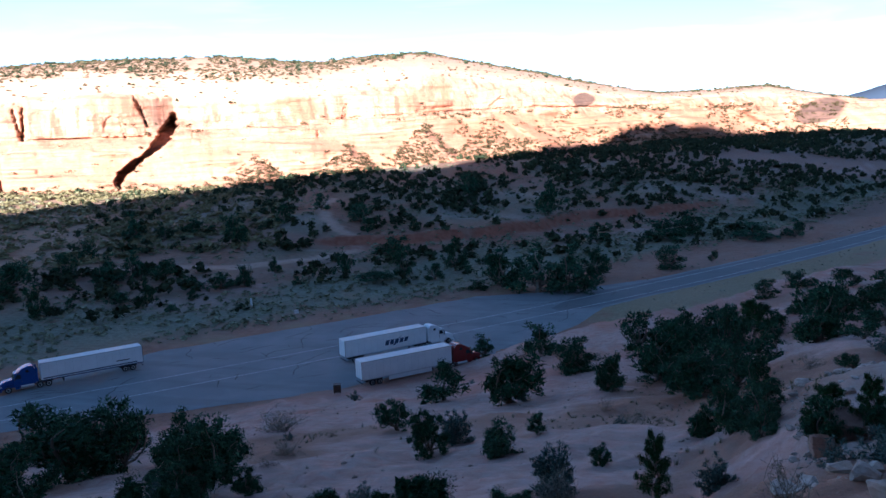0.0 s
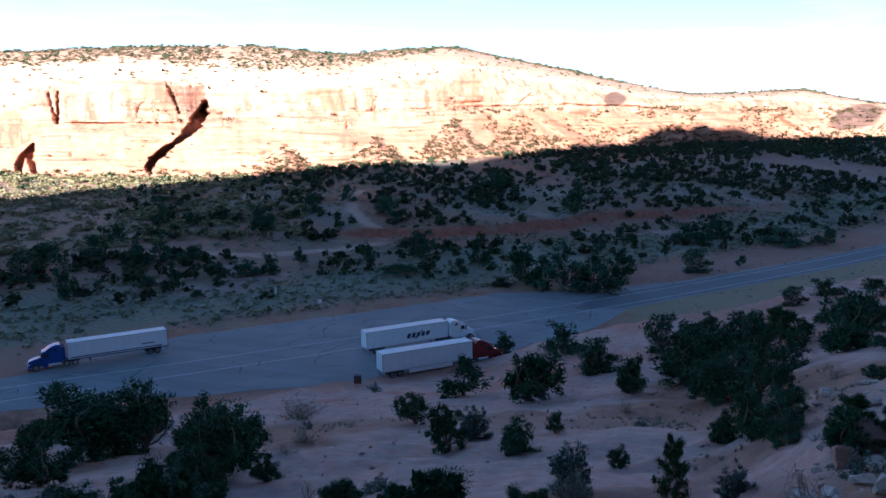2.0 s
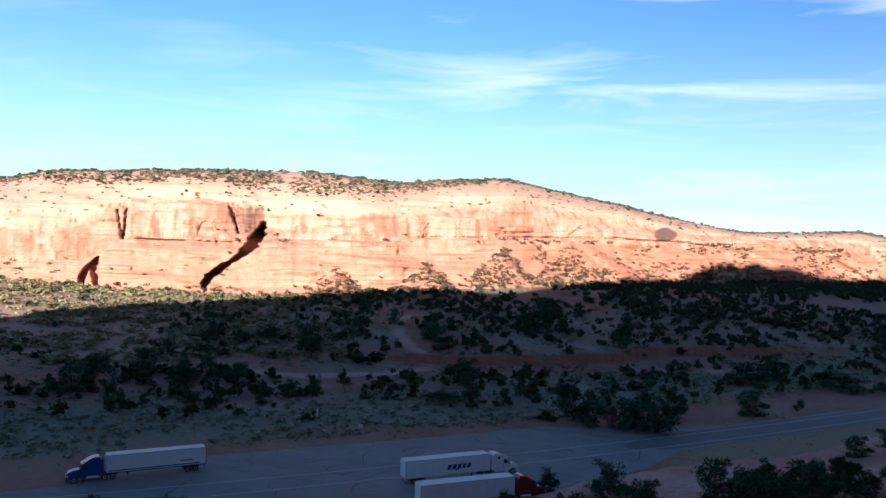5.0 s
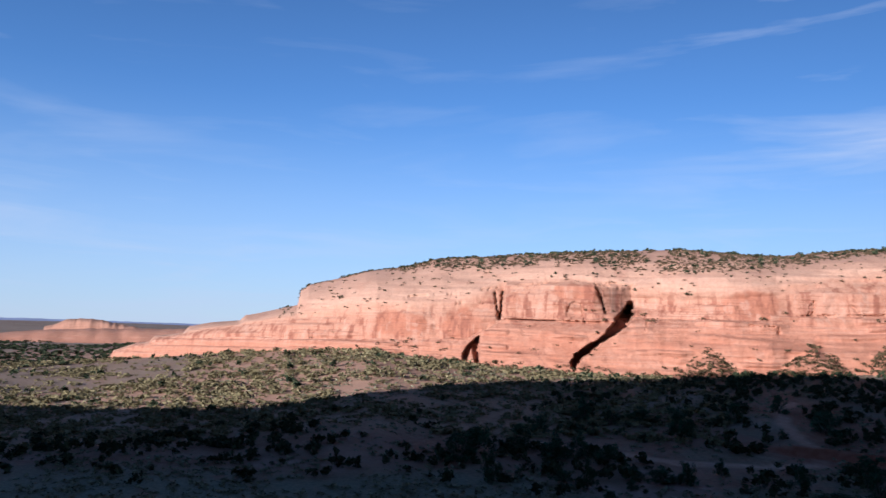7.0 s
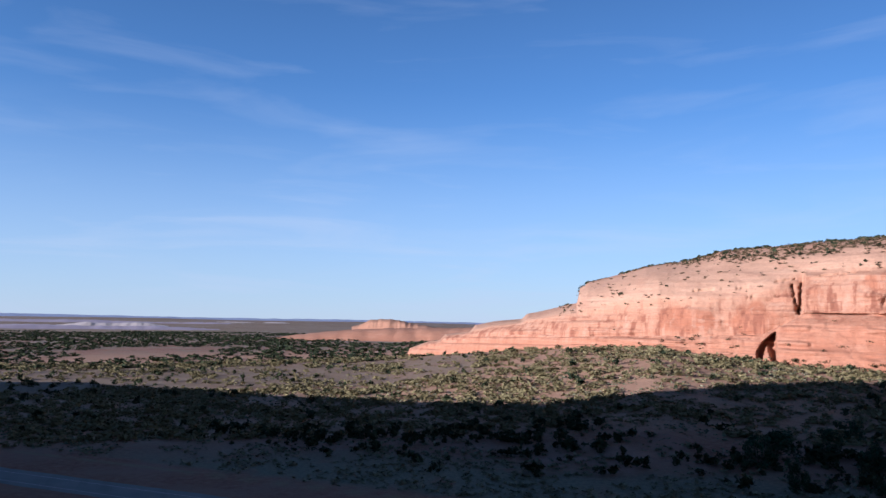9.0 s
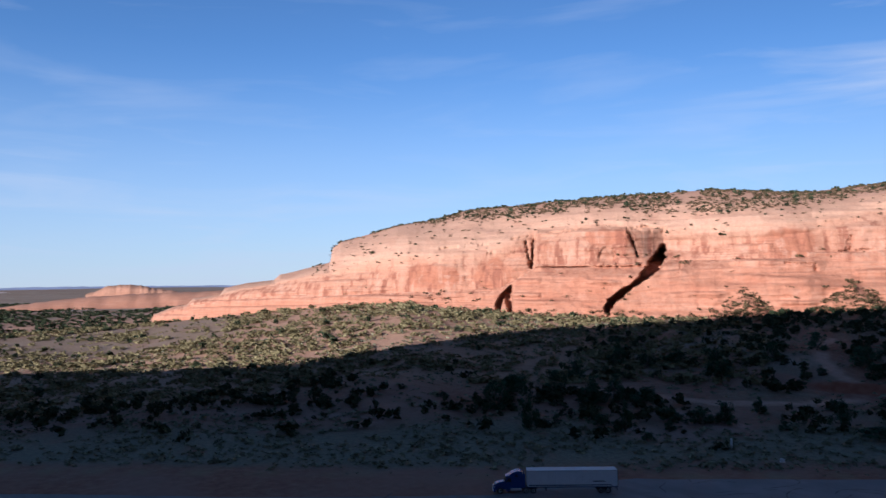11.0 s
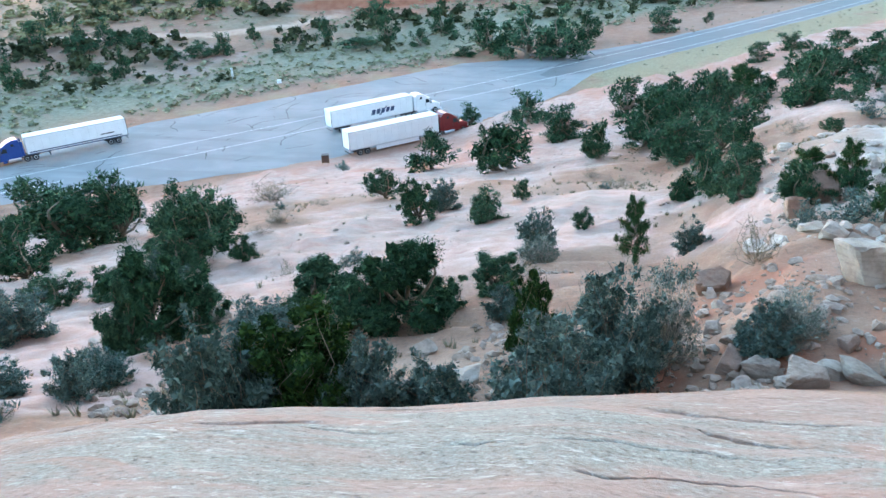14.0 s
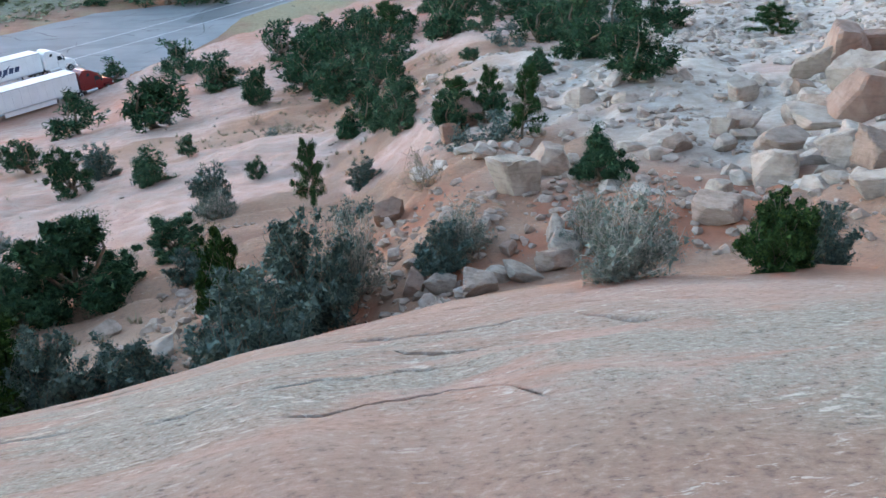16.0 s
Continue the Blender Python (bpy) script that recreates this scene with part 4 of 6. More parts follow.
rc = random.Random(12)
for k in range(95):
    s_ = rc.uniform(-25, 125)
    lo, hi = near_edge(s_) + 2.0, far_edge(s_) - 2.0
    crack(s_, rc.uniform(lo, hi), rc.choice((0.0, 0.1, -0.2, 1.5, 1.8, 3.1)), rc.uniform(2, 6) if k % 3 else rc.uniform(6, 15), k)


# ---------- lorries ----------
WHITE = plain("white_painted_panel", (0.72, 0.73, 0.74), 0.38, 0, 0.06, 0.8)
TRAILER_ROOF = plain("dusty_white_roof", (0.66, 0.66, 0.66), 0.6, 0, 0.10, 0.7)
ALU = plain("brushed_aluminium", (0.55, 0.56, 0.58), 0.35, 0.9, 0.08, 4)
RUBBER = plain("black_tyre_rubber", (0.022, 0.022, 0.023), 0.85, 0, 0.2, 8)
CHASSIS = plain("dark_chassis_steel", (0.035, 0.035, 0.038), 0.6, 0.3, 0.25, 5)
BLUE = plain("blue_truck_paint", (0.016, 0.060, 0.235), 0.25, 0.1, 0.08, 1)
REDPAINT = plain("red_truck_paint", (0.19, 0.020, 0.020), 0.25, 0.1, 0.08, 1)
NAVY = plain("dark_blue_lettering", (0.025, 0.045, 0.10), 0.5, 0, 0.1, 2)
REDLAMP = plain("red_lamp_lens", (0.45, 0.02, 0.015), 0.3, 0, 0.05, 2)
LAMP = plain("clear_headlamp", (0.75, 0.76, 0.74), 0.15, 0.2, 0.05, 2)


def glass_material():
    m, n, l, b = nodes_of("dark_tinted_glass")
    b.inputs["Base Color"].default_value = (0.02, 0.025, 0.03, 1)
    b.inputs["Roughness"].default_value = 0.06
    b.inputs["Specular IOR Level"].default_value = 0.7
    return m


GLASS = glass_material()


def prism_bm(profile, y0, y1, bevel=0.03, taper=0.0):
    """A solid with a side outline of (x, z) points, from y0 to y1; taper narrows the upper points."""
    bm = bmesh.new()
    zs = [p[1] for p in profile]
    lo, hi = min(zs), max(zs)
    rings = []
    for y in (y0, y1):
        mid = (y0 + y1) / 2
        rings.append([bm.verts.new((x, mid + (y - mid) * (1 - taper * (z - lo) / (hi - lo)), z)) for x, z in profile])
    n = len(profile)
    bm.faces.new(rings[0])
    bm.faces.new(rings[1][::-1])
    for k in range(n):
        bm.faces.new((rings[0][k], rings[1][k], rings[1][(k + 1) % n], rings[0][(k + 1) % n])[::-1])
    bmesh.ops.recalc_face_normals(bm, faces=bm.faces)
    if bevel:
        bmesh.ops.bevel(bm, geom=list(bm.edges), offset=bevel, segments=2, affect="EDGES", profile=0.5)
    return bm


def cylinder_bm(x, y, z, radius, length, axis="Y", segs=20, bm=None, r2=None):
    bm = bm or bmesh.new()
    turn = Matrix.Rotation(radians(90), 4, "X") if axis == "Y" else Matrix.Rotation(radians(90), 4, "Y") if axis == "X" else Matrix.Identity(4)
    bmesh.ops.create_cone(bm, cap_ends=True, segments=segs, radius1=radius, radius2=radius if r2 is None else r2, depth=length, matrix=Matrix.Translation((x, y, z)) @ turn)
    return bm


def wheel(root, x, y, rim_mat):
    hub = part("wheel", cylinder_bm(x, y, 0.51, 0.20, 0.34), CHASSIS, root)
    bm = cylinder_bm(x, y, 0.51, 0.51, 0.30, segs=28)
    bmesh.ops.bevel(bm, geom=[e for e in bm.edges if len(e.link_faces) == 2 and max(len(f.verts) for f in e.link_faces) > 4], offset=0.06, segments=2, affect="EDGES")
    part("tyre", bm, RUBBER, hub)
    side = 1 if y > 0 else -1
    part("rim", cylinder_bm(x, y + side * 0.155, 0.51, 0.29, 0.02, segs=24), rim_mat, hub, "pale metal wheel rim")


def semi_truck(x, y, heading, paint, label, skirt, stripe, logo, sleeper_top=3.95):
    root = new("semi_truck")
    root.matrix_world = pose(x, y, 0.05, 0, 0, heading)
    length = 16.15
    tr = part("trailer", box_bm(0.04, length, -1.29, 1.29, 1.18, 4.06, 0.04), WHITE, root, "white smooth-sided box trailer")
    part("trailer_roof", box_bm(0.05, length - 0.05, -1.24, 1.24, 4.062, 4.10, 0.015), TRAILER_ROOF, tr)
    for sy in (-1, 1):
        part("top_rail", box_bm(0.0, length + 0.01, sy * 1.30 - 0.025, sy * 1.30 + 0.025, 3.97, 4.09, 0.01), ALU, tr, "aluminium top rail")
        part("bottom_rail", box_bm(0.0, length + 0.01, sy * 1.30 - 0.025, sy * 1.30 + 0.025, 1.08, 1.24, 0.01), ALU if not stripe else NAVY, tr)
        for k in range(1, 13):
            part("panel_seam", box_bm(k * 1.242 - 0.012, k * 1.242 + 0.012, sy * 1.293 - 0.006, sy * 1.293 + 0.006, 1.26, 3.95), ALU, tr)
        if stripe:
            part("stripe", box_bm(1.0, length - 0.3, sy * 1.294 - 0.006, sy * 1.294 + 0.006, 1.38, 1.56), NAVY, tr, "dark blue stripe")
        if skirt:
            part("side_skirt", box_bm(4.6, 12.4, sy * 1.24 - 0.02, sy * 1.24 + 0.02, 0.42, 1.10, 0.01), WHITE, tr, "white aerodynamic side skirt")
    for sy in (-1, 1):
        door = part("rear_door", box_bm(-0.02, 0.035, min(sy * 0.02, sy * 1.24), max(sy * 0.02, sy * 1.24), 1.24, 3.96, 0.01), WHITE, tr)
        part("lock_rod", cylinder_bm(-0.04, sy * 0.45, 2.6, 0.02, 2.7, "Z", 8), ALU, door)
        part("tail_lamp", box_bm(-0.03, 0.0, sy * 1.05 - 0.12, sy * 1.05 + 0.12, 1.04, 1.14, 0.01), REDLAMP, tr, "red tail lamp")
        part("rear_post", box_bm(-0.035, 0.03, sy * 1.285 - 0.035, sy * 1.285 + 0.035, 1.1, 4.08, 0.01), CHASSIS, tr)
        part("landing_leg", box_bm(12.7, 12.86, sy * 0.75 - 0.07, sy * 0.75 + 0.07, 0.30, 1.15, 0.01), CHASSIS, tr)
    part("underride_bar", box_bm(0.0, 0.12, -1.1, 1.1, 0.52, 0.66, 0.02), CHASSIS, tr)
    part("bogie", box_bm(1.0, 3.9, -0.5, 0.5, 0.62, 1.12, 0.03), CHASSIS, tr)
    part("frame_rail", box_bm(4.0, length, -0.45, 0.45, 0.92, 1.14, 0.02), CHASSIS, tr)
    for ax in (1.75, 3.05):
        for wy in (-1.08, 1.08):
            wheel(root, ax, wy, ALU)
    # tractor: chassis, sleeper with roof fairing, cab, bonnet
    f0 = length - 1.2
    part("chassis", box_bm(f0 - 0.6, f0 + 7.3, -0.45, 0.45, 0.62, 0.98, 0.03), CHASSIS, root)
    c0 = f0 + 2.05
    cab = part("cab", prism_bm([(c0, 0.95), (c0, 3.55), (c0 + 0.25, sleeper_top), (c0 + 1.0, sleeper_top), (c0 + 1.9, 3.62), (c0 + 2.75, 2.98), (c0 + 3.22, 2.15), (c0 + 3.25, 0.75), (c0 + 1.0, 0.72)], -1.22, 1.22, 0.09, 0.10), paint, root)
    part("bonnet", prism_bm([(c0 + 3.2, 0.72), (c0 + 3.2, 2.10), (c0 + 4.3, 1.92), (c0 + 5.05, 1.62), (c0 + 5.22, 1.25), (c0 + 5.22, 0.62), (c0 + 4.2, 0.62)], -1.02, 1.02, 0.12, 0.16), paint, root)
    part("windscreen", prism_bm([(c0 + 2.80, 2.93), (c0 + 2.88, 2.95), (c0 + 3.29, 2.20), (c0 + 3.22, 2.16)], -1.00, 1.00, 0.015, 0.08), GLASS, cab, "dark windscreen")
    part("sun_visor", prism_bm([(c0 + 2.55, 3.02), (c0 + 2.62, 3.14), (c0 + 3.06, 2.98), (c0 + 2.95, 2.90)], -1.02, 1.02, 0.015), paint, cab)
    for sy in (-1, 1):
        yy = sy * 1.168
        part("side_window", prism_bm([(c0 + 2.05, 2.10), (c0 + 2.05, 2.78), (c0 + 2.62, 2.78), (c0 + 3.00, 2.12)], yy - 0.02, yy + 0.02, 0.0), GLASS, cab)
        part("sleeper_window", prism_bm([(c0 + 0.75, 2.95), (c0 + 0.95, 3.38), (c0 + 1.30, 3.38), (c0 + 1.30, 2.95)], sy * 1.135 - 0.02, sy * 1.135 + 0.02, 0.0), GLASS, cab)
        part("door_line", box_bm(c0 + 1.98, c0 + 2.0, sy * 1.20 - 0.02, sy * 1.20 + 0.02, 1.15, 2.1), CHASSIS, cab)
        part("mirror", box_bm(c0 + 2.95, c0 + 3.08, sy * 1.42 - 0.11, sy * 1.42 + 0.11, 1.95, 2.65, 0.03), CHASSIS, cab, "black door mirror")
        part("fuel_tank", cylinder_bm(c0 + 1.2, sy * 1.0, 0.72, 0.33, 1.9, "X", 20), ALU, root, "cylindrical aluminium fuel tank")
        part("step", box_bm(c0 + 2.3, c0 + 3.0, sy * 1.1 - 0.14, sy * 1.1 + 0.14, 0.42, 0.72, 0.03), paint, root)
        part("wing", prism_bm([(c0 + 3.35, 0.98), (c0 + 3.55, 1.22), (c0 + 4.45, 1.24), (c0 + 4.75, 1.0), (c0 + 4.6, 0.98), (c0 + 4.4, 1.14), (c0 + 3.6, 1.12)], sy * 1.08 - 0.13, sy * 1.08 + 0.13, 0.01), paint, root)
        part("headlight", box_bm(c0 + 4.92, c0 + 5.12, sy * 0.88 - 0.16, sy * 0.88 + 0.16, 1.02, 1.26, 0.05), LAMP, root, "clear headlamp")
        part("exhaust", cylinder_bm(c0 - 0.12, sy * 0.95, 2.2, 0.075, 2.6, "Z", 12), ALU, root)
        part("cab_extender", box_bm(c0 - 0.45, c0 + 0.02, sy * 1.16 - 0.02, sy * 1.16 + 0.02, 1.1, 3.5, 0.01), paint, cab)
    part("grille", box_bm(c0 + 5.20, c0 + 5.26, -0.45, 0.45, 0.82, 1.42, 0.02), ALU, root, "chrome grille")
    part("bumper", box_bm(c0 + 4.95, c0 + 5.36, -1.16, 1.16, 0.34, 0.66, 0.06), paint if logo is None else WHITE, root)
    for ax in (f0 + 0.15, f0 + 1.45):
        for wy in (-1.02, 1.02):
            wheel(root, ax, wy, LAMP)
    for wy in (-1.05, 1.05):
        wheel(root, c0 + 4.05, wy, LAMP)
    if logo:
        # slanted dark strokes, as a painted emblem
        sy = -1
        for k in range(5):
            a0 = 7.7 + k * 0.95
            part("emblem", prism_bm([(a0, 1.95 + 0.03 * k), (a0 + 0.72, 1.95 + 0.03 * k), (a0 + 0.98, 2.85), (a0 + 0.26, 2.85)], sy * 1.30 - 0.006, sy * 1.30 + 0.006, 0.0), NAVY, tr)
        part("emblem", prism_bm([(9.2, 1.72), (9.7, 1.78), (11.0, 3.22), (10.7, 3.12)], sy * 1.30 - 0.007, sy * 1.30 + 0.007, 0.0), NAVY, tr)
    elif stripe:
        part("emblem", box_bm(2.2, 4.4, 1.294 - 0.006, 1.294 + 0.006, 2.05, 2.22), CHASSIS, tr)
    return tagged(root, label, "truck", "parked trucks")


semi_truck(-53.24, 120.74, 46.7, WHITE, "white semi truck with dark emblem on its trailer", False, False, True)
semi_truck(-45.56, 109.17, 44.9, REDPAINT, "red semi truck with plain white box trailer", True, False, None)
semi_truck(-88.89, 113.66, 229.2, BLUE, "blue semi truck with striped white box trailer", False, True, None)


# ---------- roadside things ----------
def litter_bin(x, y):
    root = new("litter_bin")
    root.matrix_world = pose(x, y, stand(x, y) - 0.02, 0, 0, 20)
    rust = plain("rust_brown_metal", (0.10, 0.055, 0.04), 0.8, 0.2, 0.3, 6)
    part("body", box_bm(-0.55, 0.55, -0.45, 0.45, 0.12, 1.2, 0.04), rust, root)
    part("lid", prism_bm([(-0.6, 1.2), (0.6, 1.2), (0.5, 1.34), (-0.5, 1.34)], -0.5, 0.5, 0.02), CHASSIS, root, "dark sloping lid")
    for sx in (-0.45, 0.45):
        for sy in (-0.35, 0.35):
            part("leg", box_bm(sx - 0.04, sx + 0.04, sy - 0.04, sy + 0.04, 0.0, 0.14), rust, root)
    tagged(root, "rust-brown metal litter bin on the sandy verge", "bin")


def marker_post(x, y, tall, w, label):
    root = new("marker_post")
    root.matrix_world = pose(x, y, stand(x, y) - 0.1, 4, 0, 15)
    part("post", box_bm(-w, w, -0.05, 0.05, 0, tall, 0.02), WHITE, root)
    part("cap", box_bm(-w - 0.02, w + 0.02, -0.07, 0.07, tall, tall + 0.06, 0.01), ALU, root)
    tagged(root, label, "post")


def utility_box(x, y, sx, sz, label):
    root = new("utility_box")
    root.matrix_world = pose(x, y, stand(x, y) - 0.05, 0, 0, 30)
    part("plinth", box_bm(-sx * 0.55, sx * 0.55, -sx * 0.4, sx * 0.4, 0, 0.15, 0.02), TRAILER_ROOF, root)
    part("body", box_bm(-sx / 2, sx / 2, -sx * 0.35, sx * 0.35, 0.15, sz, 0.04), WHITE, root)
    part("lid", box_bm(-sx * 0.53, sx * 0.53, -sx * 0.38, sx * 0.38, sz, sz + 0.06, 0.02), TRAILER_ROOF, root)
    tagged(root, label, "box")


litter_bin(-46.3, 102.3)
marker_post(-92.1, 158.4, 2.6, 0.22, "tall white marker post among sagebrush")
utility_box(-79.5, 156.1, 0.9, 0.7, "small white utility box on the road verge")
utility_box(57.5, 327.4, 1.8, 1.6, "white utility cabin beside the far road")


# ---------- vegetation scattered far off ----------
def leaf_cloud(rng, count, size, centres, spread, flat=1.0, up=0.0):
    """Small leaf blades round the given centres, as vertices and triangles."""
    c = centres[rng.integers(0, len(centres), count)]
    d = rng.normal(size=(count, 3))
    d /= np.linalg.norm(d, axis=1)[:, None] + 1e-9
    p = c + d * (rng.random((count, 1)) ** 0.5) * spread
    u = rng.normal(size=(count, 3)) + np.array([0, 0, up])
    u /= np.linalg.norm(u, axis=1)[:, None]
    w = np.cross(u, rng.normal(size=(count, 3)))
    w /= np.linalg.norm(w, axis=1)[:, None]
    s_ = size * (0.6 + 0.8 * rng.random((count, 1)))
    vs = np.stack([p - u * s_ * 0.9 - w * s_ * flat, p - u * s_ * 0.5 + w * s_ * flat * 1.2, p + u * s_ * 1.3], 1).reshape(-1, 3)
    return vs, np.arange(count * 3).reshape(-1, 3)


def far_tree_template(seed, leaves=46, tall=1.0):
    rng = np.random.default_rng(seed)
    k = 7
    cen = np.stack([rng.normal(0, 0.18, k), rng.normal(0, 0.18, k), 0.14 + 0.58 * rng.random(k) * tall], -1)
    vs, _ = leaf_cloud(rng, leaves, 0.160, cen, 0.25, 0.8)
    vs[:, 2] = np.maximum(vs[:, 2], 0.0)
    return vs


def scatter(name, label, category, templates, xyz, size, width, material, seed):
    rng = np.random.default_rng(seed)
    blocks = []
    turn = rng.random(len(xyz)) * 6.283
    kind = rng.integers(0, len(templates), len(xyz))
    for t, tpl in enumerate(templates):
        m = kind == t
        if not m.any():
            continue
        c, s_ = np.cos(turn[m])[:, None], np.sin(turn[m])[:, None]
        h, w = size[m][:, None], width[m][:, None]
        X = (tpl[:, 0] * c - tpl[:, 1] * s_) * w + xyz[m][:, 0:1]
        Y = (tpl[:, 0] * s_ + tpl[:, 1] * c) * w + xyz[m][:, 1:2]
        Z = tpl[:, 2] * h + xyz[m][:, 2:3]
        blocks.append(np.stack([X, Y, Z], -1).reshape(-1, 3))
    vs = np.concatenate(blocks)
    me = mesh_of(name, vs, np.arange(len(vs)).reshape(-1, 3), material, False)
    return tagged(new(name, me), label, category, kind="stuff")


def valley_points(rng, count, r_lo, r_hi, a_lo, a_hi):
    a = rng.uniform(a_lo, a_hi, count)
    r = np.sqrt(rng.uniform(r_lo**2, r_hi**2, count))
    x, y = r * np.sin(np.radians(a)), r * np.cos(np.radians(a))
    return a, r, x, y


TPL = [far_tree_template(k) for k in range(9)]
TUFT = []
for k in range(6):
    rg = np.random.default_rng(60 + k)
    cen = np.stack([rg.normal(0, 0.2, 5), rg.normal(0, 0.2, 5), 0.1 + 0.45 * rg.random(5)], -1)
    q, _ = leaf_cloud(rg, 30, 0.2, cen, 0.25, 0.8)
    q[:, 2] = np.maximum(q[:, 2], 0)
    TUFT.append(q)
MOUND = []
for k in range(6):
    rg = np.random.default_rng(160 + k)
    cen = np.stack([rg.normal(0, 0.22, 8), rg.normal(0, 0.22, 8), 0.10 + 0.42 * rg.random(8)], -1)
    q, _ = leaf_cloud(rg, 26, 0.145, cen, 0.22, 0.8)
    q[:, 2] = np.maximum(q[:, 2], 0)
    MOUND.append(q)
rng = np.random.default_rng(5)
a, r, x, y = valley_points(rng, 31000, 150, 690, -106, 24)
out = x * ROAD_NRM[0] + y * ROAD_NRM[1] - road_shift(x * ROAD_DIR[0] + y * ROAD_DIR[1])
dens = smooth(-0.25, 0.35, fbm(x / 45, y / 45, 3, 101) + 0.35 * fbm(x / 12, y / 12, 2, 102))
dens = dens * smooth(185, 205, out) * (r < np.interp(a, CLIFF_AZ, CLIFF_R) - 2)
dens = np.clip(dens * (1 + 0.9 * smooth(-18, -8, a)) + 0.25 * smooth(-14, -6, a) * (out > 200) + 0.45 * smooth(-12, -4, a) * smooth(158, 166, out) * (1 - smooth(205, 230, out)) * smooth(-0.25, 0.1, fbm(x / 16, y / 16, 3, 103)), 0, 1.5) * (1 - 0.93 * smooth(-34, -42, a) * smooth(240, 290, r))
keep = rng.random(len(x)) < (0.62 + 0.3 * smooth(-14, -4, a)) * dens + 0.05 * (out > 175) * (r < np.interp(a, CLIFF_AZ, CLIFF_R)) * (1 - 0.7 * smooth(-34, -42, a))
keep &= track_gap(x + 2, y - 3) > 9
bank, clear = bank_side(x * ROAD_DIR[0] + y * ROAD_DIR[1], out)
keep &= ~((bank > -19) & (bank < 3) & (clear > 0.3)) | (rng.random(len(a)) < 0.22)
keep &= ~((a > 4) & (a < 15) & (r > 460) & (r < 500)) | (rng.random(len(a)) < 0.02)
x, y = x[keep], y[keep]
h = rng.uniform(1.3, 4.2, len(x))
scatter("juniper_woodland", "dark green junipers dotted over the valley floor", "trees", TPL, np.stack([x, y, ground_z(x, y) - 0.1], -1), h, h * rng.uniform(0.9, 1.5, len(x)), WOODLAND, 6)

a = rng.uniform(-60, 13, 26000)
v = 0.67 + 0.275 * rng.random(26000)
x, y, z, e, _ = cliff_surface(a, v)
start = np.interp(a, [-60, -52, -46, -30, -22, -14, -8, 12], [0.93, 0.88, 0.79, 0.755, 0.80, 0.87, 0.84, 0.82])
keep = (rng.random(len(a)) < 0.62 * smooth(start - 0.02, start + 0.03, v) + 0.045) & (fbm(a / 1.1, v * 14, 3, 111) > -0.3)
h = rng.uniform(0.7, 2.0, keep.sum())
tops = np.stack([x, y, z - 0.2], -1)[keep]
pick = rng.random(len(h)) < 0.08 + 0.4 * (v[keep] > 0.93)
scatter("plateau_junipers", "low junipers along the plateau above the cliff", "trees", [q[:66] for q in TUFT], tops[pick], h[pick] * 1.45, h[pick] * 1.9, WOODLAND, 8)
scatter("plateau_scrub", "olive scrub on the bench above the cliff", "shrubs", [q[:54] for q in TUFT], tops[~pick], h[~pick] * 0.8, h[~pick] * 1.6, LEDGE_SCRUB, 18)

# bushes on the ledges and broken foot of the cliff
a = rng.uniform(-58, 12, 9000)
v = rng.uniform(0.04, 0.50, len(a))
x, y, z, e, _ = cliff_surface(a, v)
fringe = np.interp(a, [-58, -40, -35.2, -27.1, -19.5, -10.4, 0, 12], [-2.1, -2.5, -2.7, -2.15, -1.5, -0.6, 0.1, 0.2]) + 0.35 * fbm(a / 1.3, a * 0, 3, 113)
keep = (e < fringe) & (rng.random(len(a)) < 0.45)
for m_az, half, foot, top in MOUNDS:
    heap = foot + (top - foot) * np.clip(1 - np.abs(a - m_az) / half, 0, 1)
    keep |= (e < heap) & (np.abs(a - m_az) < half) & (rng.random(len(a)) < 0.85)
keep |= (a > -17) & (e < 1.55) & (fbm(a / 1.2, e * 1.5, 3, 112) > 0.02) & (rng.random(len(a)) < 0.5)
keep |= (rng.random(len(a)) < 0.012)
h = rng.uniform(1.0, 3.2, keep.sum())
scatter("cliff_foot_bushes", "olive bushes on the broken foot of the cliff", "shrubs", MOUND, np.stack([x, y, z - 0.2], -1)[keep], h, h * 1.5, LEDGE_SCRUB, 9)

# sunlit scrub on the western slope
a, r, x, y = valley_points(rng, 18500, 230, 660, -106, -28)
keep = (r < np.interp(a, CLIFF_AZ, CLIFF_R) + 4) & (r > 255) & (rng.random(len(a)) < (0.25 + 0.75 * smooth(-0.4, 0.25, fbm(x / 22, y / 22, 3, 131))))
keep &= ~((a < -66) & (r > 425) & (r < 600) & (fbm(x / 40, y / 40, 3, 132) > -0.25) & (rng.random(len(a)) < 0.8))
x, y = x[keep], y[keep]
h = 1.1 + 3.0 * rng.random(len(x)) ** 1.5
scatter("hillside_scrub", "olive green scrub covering the slope below the cliff", "shrubs", MOUND, np.stack([x, y, ground_z(x, y) - 0.1], -1), h, h * 1.7, SCRUB, 12)

